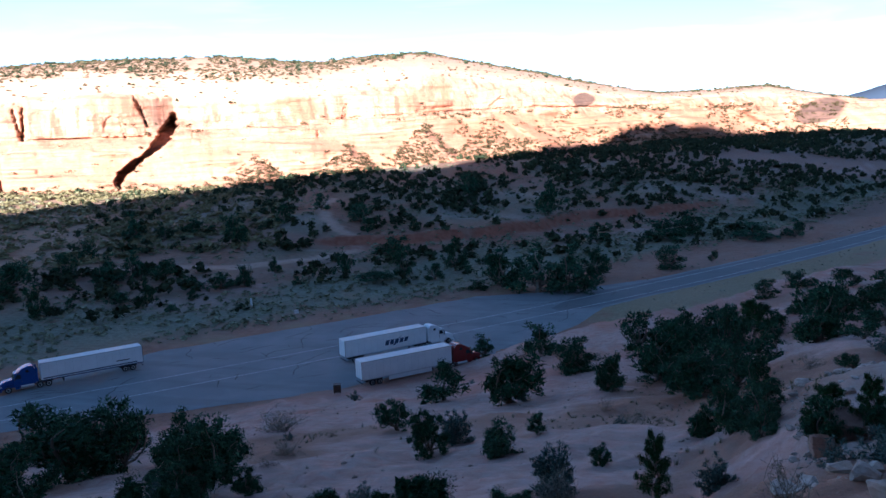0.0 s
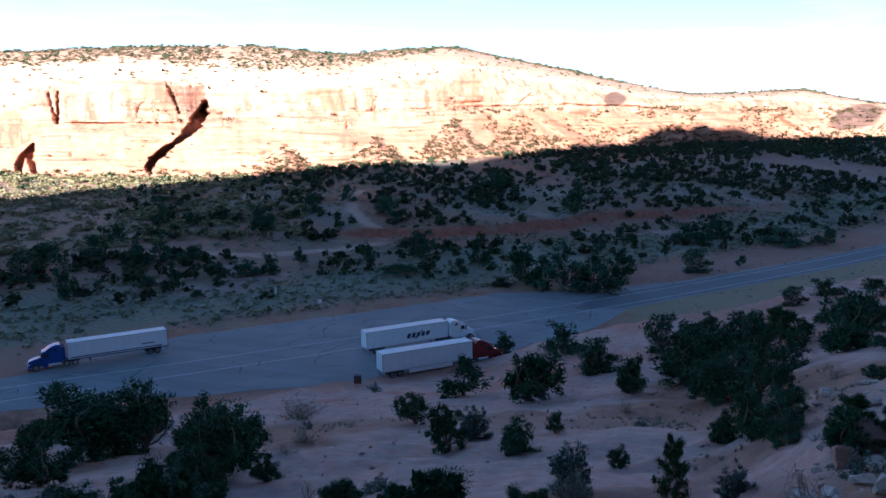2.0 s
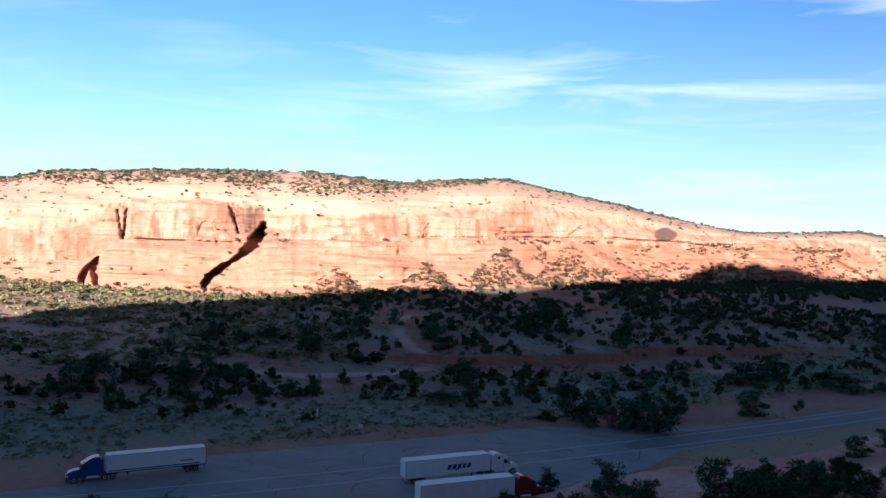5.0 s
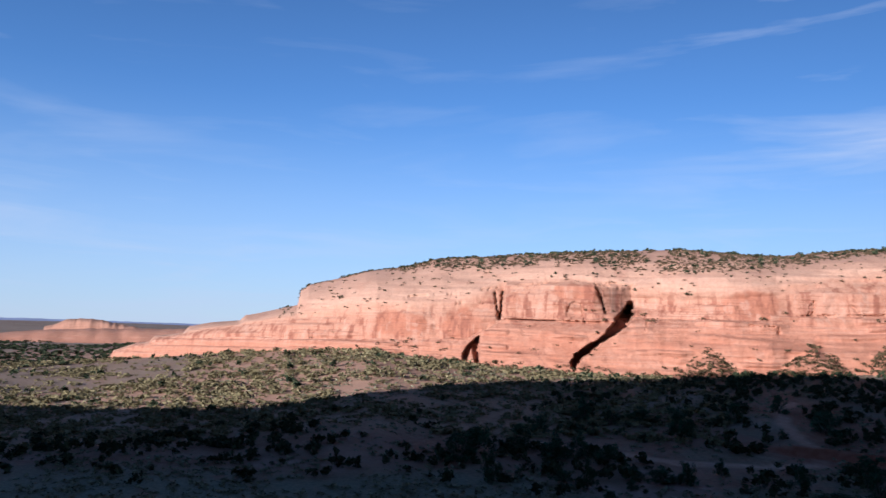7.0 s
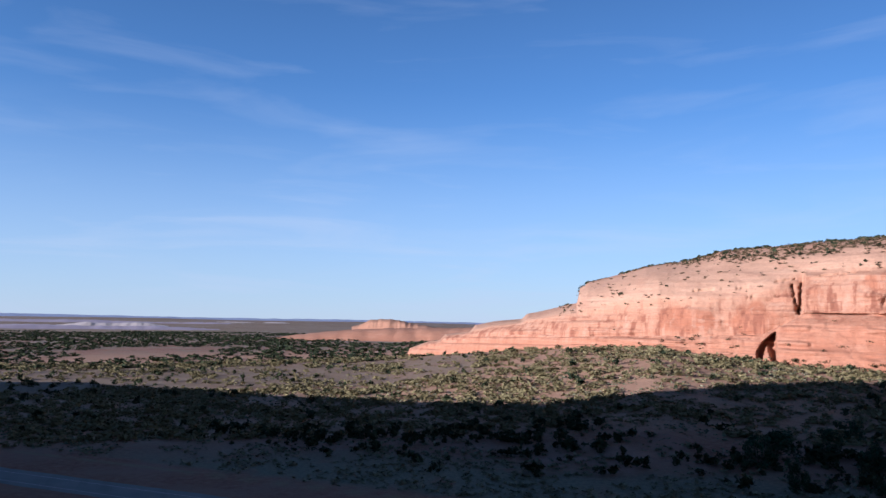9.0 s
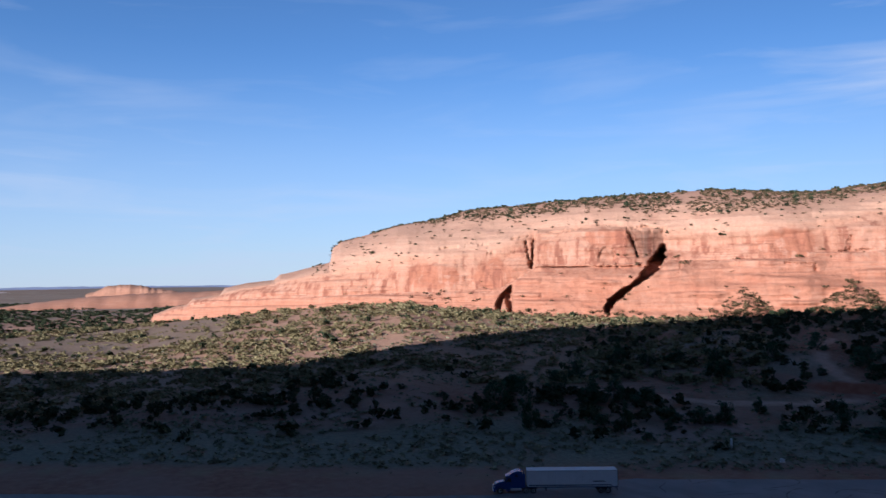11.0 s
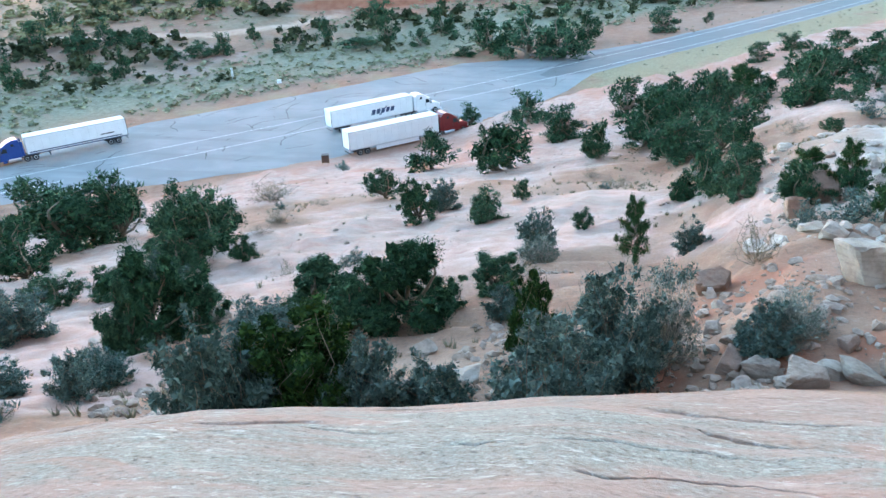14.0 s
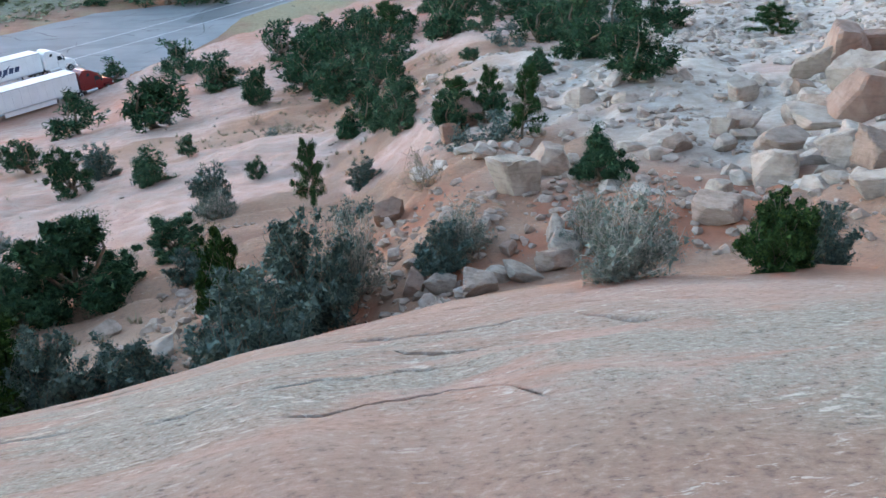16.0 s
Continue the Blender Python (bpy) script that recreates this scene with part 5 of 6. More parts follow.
# sagebrush flats beside the road and over the valley floor
a, r, x, y = valley_points(rng, 46000, 140, 430, -98, 16)
out = x * ROAD_NRM[0] + y * ROAD_NRM[1] - road_shift(x * ROAD_DIR[0] + y * ROAD_DIR[1])
dens = smooth(156, 162, out) * (1 - 0.55 * smooth(195, 225, out)) * smooth(-0.5, 0.2, fbm(x / 18, y / 18, 3, 141))
keep = (rng.random(len(a)) < dens) & (track_gap(x, y) > 3.2)
x, y = x[keep], y[keep]
h = 0.4 + 1.0 * rng.random(len(x)) ** 1.8
scatter("sagebrush_flat", "grey-green sagebrush covering the flats by the road", "shrubs", [q[:33] for q in TUFT], np.stack([x, y, ground_z(x, y) - 0.05], -1), h, h * 1.9, SAGE_FLAT, 13)

# plains and landmarks far out
a, r, x, y = valley_points(rng, 8500, 600, 1900, -106, -62)
keep = fbm(x / 130, y / 130, 3, 151) > -0.2
x, y = x[keep], y[keep]
h = rng.uniform(2.0, 4.5, len(x))
scatter("far_scrub", "dark scrub scattered over the distant plain", "shrubs", [q[:54] for q in TUFT], np.stack([x, y, ground_z(x, y) - 0.2], -1), h, h * 2.2, WOODLAND, 14)


def distant_rock(name, label, az0, az1, dist, profile, depth, seed, material=CLIFF, tone=0.5, slant=0.0):
    """A far outcrop between two azimuths; profile gives its top in degrees of elevation along its width."""
    az = np.linspace(az0, az1, 90)
    top = np.interp(np.linspace(0, 1, 90), np.linspace(0, 1, len(profile)), profile) + 0.04 * fbm(az * 3, az * 0, 3, seed)
    t = np.array([0, 0.25, 0.5, 0.8, 1.0, 1.0])
    back = np.array([0, 0.12, 0.2, 0.3, 0.45, 1.0]) * depth
    vs = []
    for k in range(6):
        rr = dist * (1 - slant * np.linspace(-0.5, 0.5, 90)) + back[k] + 12 * fbm(az * 2, az * 0 + k, 3, seed + 1)
        ztop = EYE + rr * np.tan(np.radians(top))
        z0 = ground_z(rr * np.sin(np.radians(az)), rr * np.cos(np.radians(az))) - 4
        z = z0 + (ztop - z0) * t[k] if k < 5 else z0
        vs.append(np.stack([rr * np.sin(np.radians(az)), rr * np.cos(np.radians(az)), z], -1))
    vs = np.concatenate(vs)
    me = mesh_of(name, vs, grid_faces(6, 90), material)
    float_attribute(me, "stratum", np.repeat(0.28 + t * tone, 90))
    float_attribute(me, "face", np.repeat(t * 0.2, 90))
    float_attribute(me, "varnish_shade", np.zeros(540))
    float_attribute(me, "wash", np.full(540, 0.5))
    tagged(new(name, me), label, "butte", kind="structure")


distant_rock("distant_butte", "low red sandstone butte out on the plain", -75.2, -69.0, 1500, (-0.6, -0.4, -0.05, -0.02, -0.03, -0.05, -0.25, -0.35, -0.45, -0.6), 260, 301, CLIFF, 0.45, 0.11)
distant_rock("distant_bench", "long low red rock bench on the plain", -83, -59, 1100, (-1.75, -1.4, -1.05, -0.8, -0.66, -0.6, -0.55, -0.5, -0.35, -0.2), 300, 311, CLIFF, 0.3, 0.35)
# dark forest colour shifted to blue, so the base colour holds distance haze
HAZED_FOREST = plain("haze_blue_forested_slope", (0.045, 0.070, 0.115), 0.95, 0, 0.15, 0.004)
distant_rock("distant_mountain", "dark mountain far beyond the cliff", 11.0, 34, 3600, (1.25, 2.3, 2.8, 3.0, 2.9, 2.6, 2.2), 600, 321, HAZED_FOREST)
# purple-grey of far haze, painted on as the mesas' own colour
HAZE_PURPLE = plain("purple_grey_haze", (0.34, 0.29, 0.36), 0.95, 0, 0.16, 0.006)
PALE = plain("pale_badland_clay", (0.55, 0.48, 0.46), 0.95, 0, 0.12, 0.01)
distant_rock("distant_mesa", "purple-grey haze-tinted mesa out on the plain", -101, -77, 3000, (-0.35, -0.42, -0.38, -0.5, -0.45, -0.6, -0.8), 700, 341, HAZE_PURPLE)
distant_rock("distant_mesa", "purple-grey haze-tinted mesa out on the plain", -101, -80, 2100, (-0.78, -0.72, -0.8, -0.75, -0.95, -1.2), 500, 351, HAZE_PURPLE)
distant_rock("distant_badland", "pale clay badland out on the plain", -95, -88, 2600, (-0.75, -0.55, -0.6, -0.52, -0.75), 200, 361, PALE)
distant_rock("distant_badland", "pale clay badland out on the plain", -86, -78.5, 3500, (-0.5, -0.38, -0.42, -0.36, -0.5), 200, 371, PALE)
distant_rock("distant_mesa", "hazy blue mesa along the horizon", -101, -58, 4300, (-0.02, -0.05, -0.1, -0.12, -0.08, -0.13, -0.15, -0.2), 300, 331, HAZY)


# ---------- plants near the standpoint and along the road ----------
def limb(rng, base, tip, r0, r1, bend=0.18, steps=5):
    base, tip = np.array(base, float), np.array(tip, float)
    ln = np.linalg.norm(tip - base)
    pts, mid = [], rng.normal(0, bend * ln, 3)
    for k in range(steps + 1):
        t = k / steps
        pts.append(base + (tip - base) * t + mid * math.sin(math.pi * t) + (rng.normal(0, 0.03 * ln, 3) if 0 < k < steps else 0))
    return pts, [r0 + (r1 - r0) * k / steps for k in range(steps + 1)]


def wood_mesh(name, limbs, material, sides=6):
    vs, fs = [], []
    for pts, rad in limbs:
        v, f = tube_arrays(pts, rad, sides)
        fs += [tuple(i + len(vs) for i in q) for q in f]
        vs += v
    return mesh_of(name, vs, fs, material)


def leaf_clumps(rng, count, size, centres, radii, narrow, out=0.7, up=0.4):
    """Leaf sprays that clothe rounded clumps, as vertices and triangles."""
    i = rng.integers(0, len(centres), count)
    d = rng.normal(size=(count, 3)) + np.array([0, 0, 0.25])
    d /= np.linalg.norm(d, axis=1)[:, None] + 1e-9
    p = centres[i] + d * (radii[i] * (0.62 + 0.42 * rng.random(count)))[:, None]
    u = d * out + 0.8 * rng.normal(size=(count, 3)) + np.array([0, 0, up])
    u /= np.linalg.norm(u, axis=1)[:, None]
    w = np.cross(u, rng.normal(size=(count, 3)))
    w /= np.linalg.norm(w, axis=1)[:, None]
    s_ = size * (0.55 + 0.9 * rng.random((count, 1)))
    vs = np.stack([p - u * s_ * 0.8 - w * s_ * narrow, p - u * s_ * 0.6 + w * s_ * narrow, p + u * s_ * 1.3], 1).reshape(-1, 3)
    return vs, np.arange(count * 3).reshape(-1, 3)


def foliage_mesh(name, rng, leaves, leaf, cen, radii, narrow, core, floor, material, out=0.7, up=0.4):
    """Outer sprays and the dense dark inside of the clumps, in one mesh."""
    va, fa = leaf_clumps(rng, leaves, leaf, cen, radii, narrow, out, up)
    vs, fs = [va], [fa]
    if core:
        i = rng.integers(0, len(cen), core)
        vb, fb = leaf_cloud(rng, core, float(radii.mean()) * 0.30, cen[i], float(radii.mean()) * 0.55, 0.8)
        vs.append(vb)
        fs.append(fb + len(va))
    vs = np.concatenate(vs)
    vs[:, 2] = np.maximum(vs[:, 2], floor)
    return mesh_of(name, vs, np.concatenate(fs), material, False)


def make_tree(kind, seed, leaves, leaf, material, boughs=15, twigs=3, sides=5):
    """Meshes of a tree 1 m high and about 1 m wide: trunk with limbs, and crown."""
    rng = np.random.default_rng(seed)
    limbs, cen, rad = [], [], []
    lean = rng.normal(0, 0.05, 2)
    if kind == "pinyon":
        top = np.array([lean[0], lean[1], 0.92])
        limbs.append(limb(rng, (0, 0, -0.04), top, 0.035, 0.008, 0.03, 6))
        for k in range(26):
            h = 0.16 + 0.78 * k / 25
            a = k * 2.4 + rng.normal(0, 0.3)
            reach = 0.44 * (1 - ((h - 0.26) / 0.78) ** 2 * 0.85) * rng.uniform(0.6, 1.05)
            tip = np.array([lean[0] * h + reach * math.cos(a), lean[1] * h + reach * math.sin(a), h + rng.uniform(0.0, 0.08)])
            limbs.append(limb(rng, (lean[0] * h, lean[1] * h, h - 0.04), tip, 0.012, 0.004, 0.1, 3))
            for t in (1.0, 0.72, 0.45):
                cen.append(np.array([lean[0] * h, lean[1] * h, h - 0.03]) * (1 - t) + tip * t)
                rad.append(0.085 * rng.uniform(0.8, 1.25))
    else:
        fork = np.array([lean[0], lean[1], 0.12])
        limbs.append(limb(rng, (0, 0, -0.05), fork, 0.060, 0.045, 0.15, 3))
        for k in range(boughs):
            a = k * 2.4 + rng.normal(0, 0.35)
            el = math.asin(rng.uniform(-0.12, 1.0)) if k else 1.5
            reach = rng.uniform(0.60, 1.15)
            tip = np.array([0.40 * math.cos(el) * math.cos(a) * reach, 0.40 * math.cos(el) * math.sin(a) * reach, 0.14 + 0.74 * math.sin(el) * reach])
            limbs.append(limb(rng, fork, tip, 0.026, 0.006, 0.14, 4))
            cen += [tip, tip * 0.72 + fork * 0.28]
            rad += [0.125 * rng.uniform(0.8, 1.3), 0.12]
            for j in range(twigs):
                t2 = tip * rng.uniform(0.70, 1.0) + rng.normal(0, 0.085, 3)
                t2[2] = min(max(t2[2], 0.07), 0.95)
                limbs.append(limb(rng, tip * 0.75 + fork * 0.25, t2, 0.009, 0.003, 0.15, 2))
                cen.append(t2)
                rad.append(0.095 * rng.uniform(0.7, 1.4))
    wood = wood_mesh(kind + "_trunk", limbs, BARK, sides)
    crown = foliage_mesh(kind + "_crown", rng, leaves, leaf, np.array(cen), np.array(rad), 0.30, leaves // 7, 0.015, material)
    return wood, crown


def make_shrub(kind, seed, stems, leaves, leaf, material, wood_mat, narrow=0.28, core=0.06, sides=3):
    rng = np.random.default_rng(seed)
    limbs, cen, rad = [], [], []
    for k in range(stems):
        a, el = rng.uniform(0, 6.283), math.acos(rng.uniform(0.02, 0.98))
        far = rng.uniform(0.66, 1.05)
        tip = np.array([0.5 * math.sin(el) * math.cos(a) * far, 0.5 * math.sin(el) * math.sin(a) * far, 0.06 + 0.9 * math.cos(el) * far])
        root_ = np.array([rng.normal(0, 0.04), rng.normal(0, 0.04), -0.03])
        limbs.append(limb(rng, root_, tip, 0.0075, 0.0025, 0.10, 4))
        for t in (0.4, 0.58, 0.75, 0.9, 1.0):
            cen.append(root_ + (tip - root_) * t + rng.normal(0, 0.02, 3))
            rad.append(0.080 * rng.uniform(0.7, 1.5))
            if kind == "dead_shrub" or t in (0.58, 0.9):
                sp = root_ + (tip - root_) * t
                limbs.append(limb(rng, sp, sp + rng.normal(0, 0.08, 3) + (0, 0, 0.06), 0.005, 0.002, 0.1, 2))
    wood = wood_mesh(kind + "_branchwork", limbs, wood_mat, sides)
    return wood, foliage_mesh(kind + "_foliage", rng, leaves, leaf, np.array(cen), np.array(rad), narrow, int(leaves * core), 0.01, material, 1.0, 0.9)


MODELS = {
    "juniper_close": [make_tree("juniper", 290 + k, 24000, 0.0105, JUNIPER, 14, 4) for k in range(5)],
    "juniper": [make_tree("juniper", 200 + k, 8500, 0.0180, JUNIPER, 16, 3, 4) for k in range(5)],
    "juniper_mid": [make_tree("juniper", 270 + k, 3300, 0.0295, JUNIPER, 14, 3, 3) for k in range(5)],
    "juniper_far": [make_tree("juniper", 230 + k, 1500, 0.044, JUNIPER, 12, 2, 3) for k in range(5)],
    "pinyon": [make_tree("pinyon", 210 + k, 10000, 0.0155, PINYON) for k in range(3)],
    "cliffrose": [make_shrub("cliffrose", 220 + k, 75, 30000, 0.0125, BRIGHT, BARK, 0.32, 0.35) for k in range(2)],
    "sagebrush_close": [make_shrub("sagebrush", 300 + k, 70, 19000, 0.0148, SAGE, BARK, 0.24, 0.30) for k in range(3)],
    "sagebrush": [make_shrub("sagebrush", 240 + k, 45, 6500, 0.0225, SAGE, BARK, 0.28, 0.30) for k in range(4)],
    "silver_brush": [make_shrub("silver_brush", 280 + k, 75, 11000, 0.0155, SILVER, DEADWOOD, 0.18, 0.05) for k in range(2)],
    "sagebrush_small": [make_shrub("sagebrush", 260 + k, 20, 1000, 0.045, SAGE, BARK) for k in range(3)],
    "dead_shrub": [make_shrub("dead_shrub", 250 + k, 22, 380, 0.018, DRYBRUSH, BARK, 0.3, 0) for k in range(3)],
}
PARTS = {"juniper_close": ("trunk", "crown"), "sagebrush_close": ("branchwork", "foliage"), "juniper": ("trunk", "crown"), "juniper_mid": ("trunk", "crown"), "juniper_far": ("trunk", "crown"), "pinyon": ("trunk", "crown"), "cliffrose": ("branchwork", "foliage"), "sagebrush": ("branchwork", "foliage"), "sagebrush_small": ("branchwork", "foliage"), "dead_shrub": ("branchwork", "foliage"), "silver_brush": ("branchwork", "foliage")}
NAMES = {"juniper_close": "juniper_tree", "sagebrush_close": "sagebrush", "juniper": "juniper_tree", "juniper_mid": "juniper_tree", "juniper_far": "juniper_tree", "pinyon": "pinyon_tree", "cliffrose": "green_bush", "sagebrush": "sagebrush", "sagebrush_small": "sagebrush", "dead_shrub": "dry_shrub", "silver_brush": "silver_brush"}
rp = random.Random(77)


def plant(kind, x, y, w, h, label, category, group):
    far = math.hypot(x, y)
    if kind == "juniper":
        kind = "juniper_close" if far < 27 else "juniper" if far < 46 else "juniper_mid" if far < 76 else "juniper_far"
    if kind == "sagebrush" and far < 17:
        kind = "sagebrush_close"
    wood, crown = rp.choice(MODELS[kind])
    root = new(NAMES[kind])
    root.location = (x, y, stand(x, y) - 0.03)
    root.rotation_euler = (0, 0, rp.uniform(0, 6.28))
    grow = 0.97 if far < 30 else 1.08
    root.scale = (w * grow, w * grow, h * 1.04)
    for name, me in zip(PARTS[kind], (wood, crown)):
        ob = new(name, me)
        ob.parent = root
    tagged(root, label, category, group)


for spot in (
    (-18.2, 119.8, 6.8, 5.6), (-14.3, 75.2, 6.9, 6.1), (-24, 82.5, 6, 4.7), (-10.5, 95.3, 6.1, 4.3),
    (-19.1, 52, 3.1, 2.8), (-13.3, 41.9, 2.5, 3.1), (-8.6, 39.8, 2.4, 2.3), (-7.4, 46.1, 1.3, 1.5),
    (-2.7, 35.2, 1.1, 1.1), (-4.4, 72.9, 3.4, 3.8), (0.2, 92.4, 7.8, 6), (3.2, 66.5, 4.8, 3.4),
    (8, 98.2, 5.3, 6.7), (4.1, 36.3, 2.5, 2.6), (2.2, 41.1, 1.8, 1.1), (10, 98, 3.5, 4.2),
    (16.1, 85.6, 6.2, 6.3), (23.2, 88.3, 5.9, 3.8), (34.1, 157.1, 5.6, 3.8), (19.9, 53.9, 3.8, 5.3),
    (11, 35, 1.4, 1.1), (30.5, 93.5, 5.2, 5.3),
):
    plant('juniper', *spot, 'dark green spreading juniper with twisted trunk', 'tree', 'junipers below the rock')
for spot in (
    (27.9, 169.7, 7, 4.1), (-3, 110.5, 6.6, 5.5), (7.2, 116.3, 6.2, 5.3), (3.5, 100.4, 5.4, 5),
    (6, 65.2, 4, 3.5), (5.2, 40.9, 2, 1.8), (1, 115.3, 5.5, 4.2), (34.2, 125.9, 8.4, 6.2),
    (21, 100.6, 6.1, 4.9), (18.3, 76.9, 3.7, 2.4), (34.9, 99.4, 7.4, 6.9), (52.7, 144.9, 7.2, 5.4),
    (19.6, 156.9, 5.6, 3.8), (-29.7, 127, 5.9, 4), (-41.6, 49.7, 5.5, 5.9), (-23.7, 34.1, 4.6, 4.6),
    (-34, 47.1, 4, 4.3), (-14.3, 17.5, 3.2, 3.5), (-6.6, 18.9, 3.8, 2.9), (-7.6, 17.4, 2.7, 2),
    (-10.1, 20.7, 3, 2.2), (-5.9, 20.1, 2.1, 1.4),
):
    plant('juniper', *spot, 'dark green spreading juniper with twisted trunk', 'tree', 'junipers below the rock')
for spot in (
    (-14.5, 16.6, 2, 2.8), (-13.6, 18.6, 2.6, 2.4), (-4.6, 22.7, 2.2, 1.5), (12.7, 27.6, 3, 2.6),
    (14.2, 37.5, 3.6, 2.6), (11.1, 34.7, 1.6, 1.2), (26.3, 82.7, 4.6, 2.6), (-44.2, 47.5, 9.5, 6.4),
    (-26, 39.4, 4, 3.7), (-37.6, 23.1, 3.8, 4), (-47.2, 39.8, 3.8, 3.5), (-22, 16, 2.6, 2.4),
    (-57.9, 35.7, 4.2, 3.3), (-42.9, 29.1, 2.8, 2.1), (-48.5, 59.7, 2.9, 3.7), (-73.9, 48.4, 6, 4.2),
    (-33.5, 23.5, 3.5, 2.7), (-35.4, 28.1, 3.1, 2.6), (-35.2, 32.8, 4.1, 2.8), (-26.7, 26.4, 2.7, 1.9),
    (-29.1, 18.1, 3, 2.6), (-24.1, 27.2, 2.3, 1.9),
):
    plant('juniper', *spot, 'dark green spreading juniper with twisted trunk', 'tree', 'junipers below the rock')
for spot in (
    (-53.1, 49.3, 3.3, 2.9), (-23, 31, 3.1, 2.7), (-105.2, 65.5, 4.7, 3.9), (-20, 32.6, 1.8, 1.6),
    (-0.6, 82, 4.5, 3.3), (1.9, 66.2, 3.6, 3.4), (3.5, 39.2, 2.4, 2.8), (4.1, 73.4, 4, 3.5),
    (7.2, 61.5, 2.2, 3.1), (15.6, 84.2, 4.6, 3.9), (5.3, 27, 2, 1.8), (6.8, 26.9, 1.5, 1.4),
    (-15, 75.1, 4.7, 4.9), (-10.5, 95.9, 4.4, 3.4), (-5.1, 75.4, 3.4, 2.7), (2.2, 41.3, 1.8, 1.9),
    (4.3, 34, 1.5, 1.6), (12.8, 57.5, 1.8, 1.3), (2.7, 103.7, 4.3, 3.2), (-64.8, 64.6, 7.7, 6.2),
    (-44.9, 49.8, 5.2, 4.4), (-43, 41.2, 4.6, 3.9),
):
    plant('juniper', *spot, 'dark green spreading juniper with twisted trunk', 'tree', 'junipers below the rock')
for spot in (
    (-31.9, 45.8, 4.3, 3.7), (-26.3, 35.2, 3.1, 2.6), (23.7, 65.7, 5, 3.8), (22.9, 52.7, 4.4, 3.8),
    (25.8, 52.8, 4.2, 3.5), (6.9, 16.2, 1.7, 1.5), (26.4, 92.7, 5.1, 3.5), (25.6, 109.8, 5.3, 3.4), (35, 90.2, 5.1, 3.4),
    (41.6, 91.6, 5.3, 3.6),
):
    plant('juniper', *spot, 'dark green spreading juniper with twisted trunk', 'tree', 'junipers below the rock')
for spot in (
    (-0.1, 26.8, 1.5, 2.6), (5.6, 28.4, 2.1, 2), (6.9, 27.6, 1.5, 1.9), (6.8, 22.7, 1.5, 2.3),
    (29.2, 44.3, 3.5, 1.8), (12, 105.7, 5.5, 4.4),
):
    plant('pinyon', *spot, 'fresh green pinyon pine with layered boughs', 'tree', 'pinyon pines on the slope')
for spot in (
    (-4, 28.7, 2.1, 2), (-12.6, 45.5, 2.2, 2.3), (1.9, 27.4, 1.6, 1.4), (-3.5, 18.5, 1.5, 1.2),
    (-7.1, 9.7, 2.4, 2.6), (-4.8, 11, 1.8, 2.2), (-3.5, 11.1, 1.9, 1.8), (-1.2, 10.5, 2.4, 2.1),
    (-0.3, 12.5, 2.2, 2.5), (-10.4, 17.2, 2.7, 1.3), (-13, 13.7, 1.4, 1),
    (2.4, 13, 1.3, 1.1), (7.4, 8.8, 1, 1.2), (-15.2, 12.4, 1.7, 1.1), (-12.4, 12, 1.4, 1.4), (-21, 18.8, 2.9, 2),
    (-12.4, 13.1, 1.4, 1), (-19.8, 25.3, 2.3, 2),
):
    plant('sagebrush', *spot, 'grey-green sagebrush mound on sandy soil', 'shrub', 'sagebrush bushes')
for spot in (
    (-30.2, 24.2, 2.7, 2), (-33.3, 23.6, 2.5, 1.7),
):
    plant('sagebrush', *spot, 'grey-green sagebrush mound on sandy soil', 'shrub', 'sagebrush bushes')
for spot in (
    (4.2, 8.6, 1.5, 1.6), (3.9, 8.5, 0.9, 0.9), (0.6, 13.4, 1.6, 2.2), (5.2, 12.4, 1.2, 1.3), (2.9, 13.4, 1.3, 1.2), (-3.6, 26.5, 1.8, 1.6),
):
    plant('silver_brush', *spot, 'pale silver-grey wispy brush with bleached stems', 'shrub', 'silver brush on the slope')
for spot in (
    (-6.1, 11, 3.0, 2.4), (-2.2, 14.8, 1.2, 2.2), (6.2, 8.2, 1.2, 1.2),
):
    plant('cliffrose', *spot, 'dense bright green rounded bush', 'shrub', 'green bushes')
for spot in (
    (-35.4, 64.8, 4.8, 2.9), (-24.1, 43.9, 1.6, 1.2), (-22.2, 38.5, 1.6, 0.7), (3.2, 20.3, 1.8, 1.5),
    (-4, 58.9, 1.5, 1.3), (11, 61.7, 2.6, 1.4), (-55.6, 211.6, 4.8, 3.2), (-25.7, 55.2, 1.4, 0.7),
    (-35.9, 64.8, 4.3, 2.5), (-23.8, 43.9, 2.3, 1.2), (-75.5, 50.9, 4.1, 2.9), (-85, 76.4, 6.1, 2.7),
    (-95.9, 70.6, 1.8, 1.1), (-93.7, 72.3, 1.4, 1.1),
):
    plant('dead_shrub', *spot, 'leafless grey-brown twiggy shrub', 'shrub', 'dry shrubs')
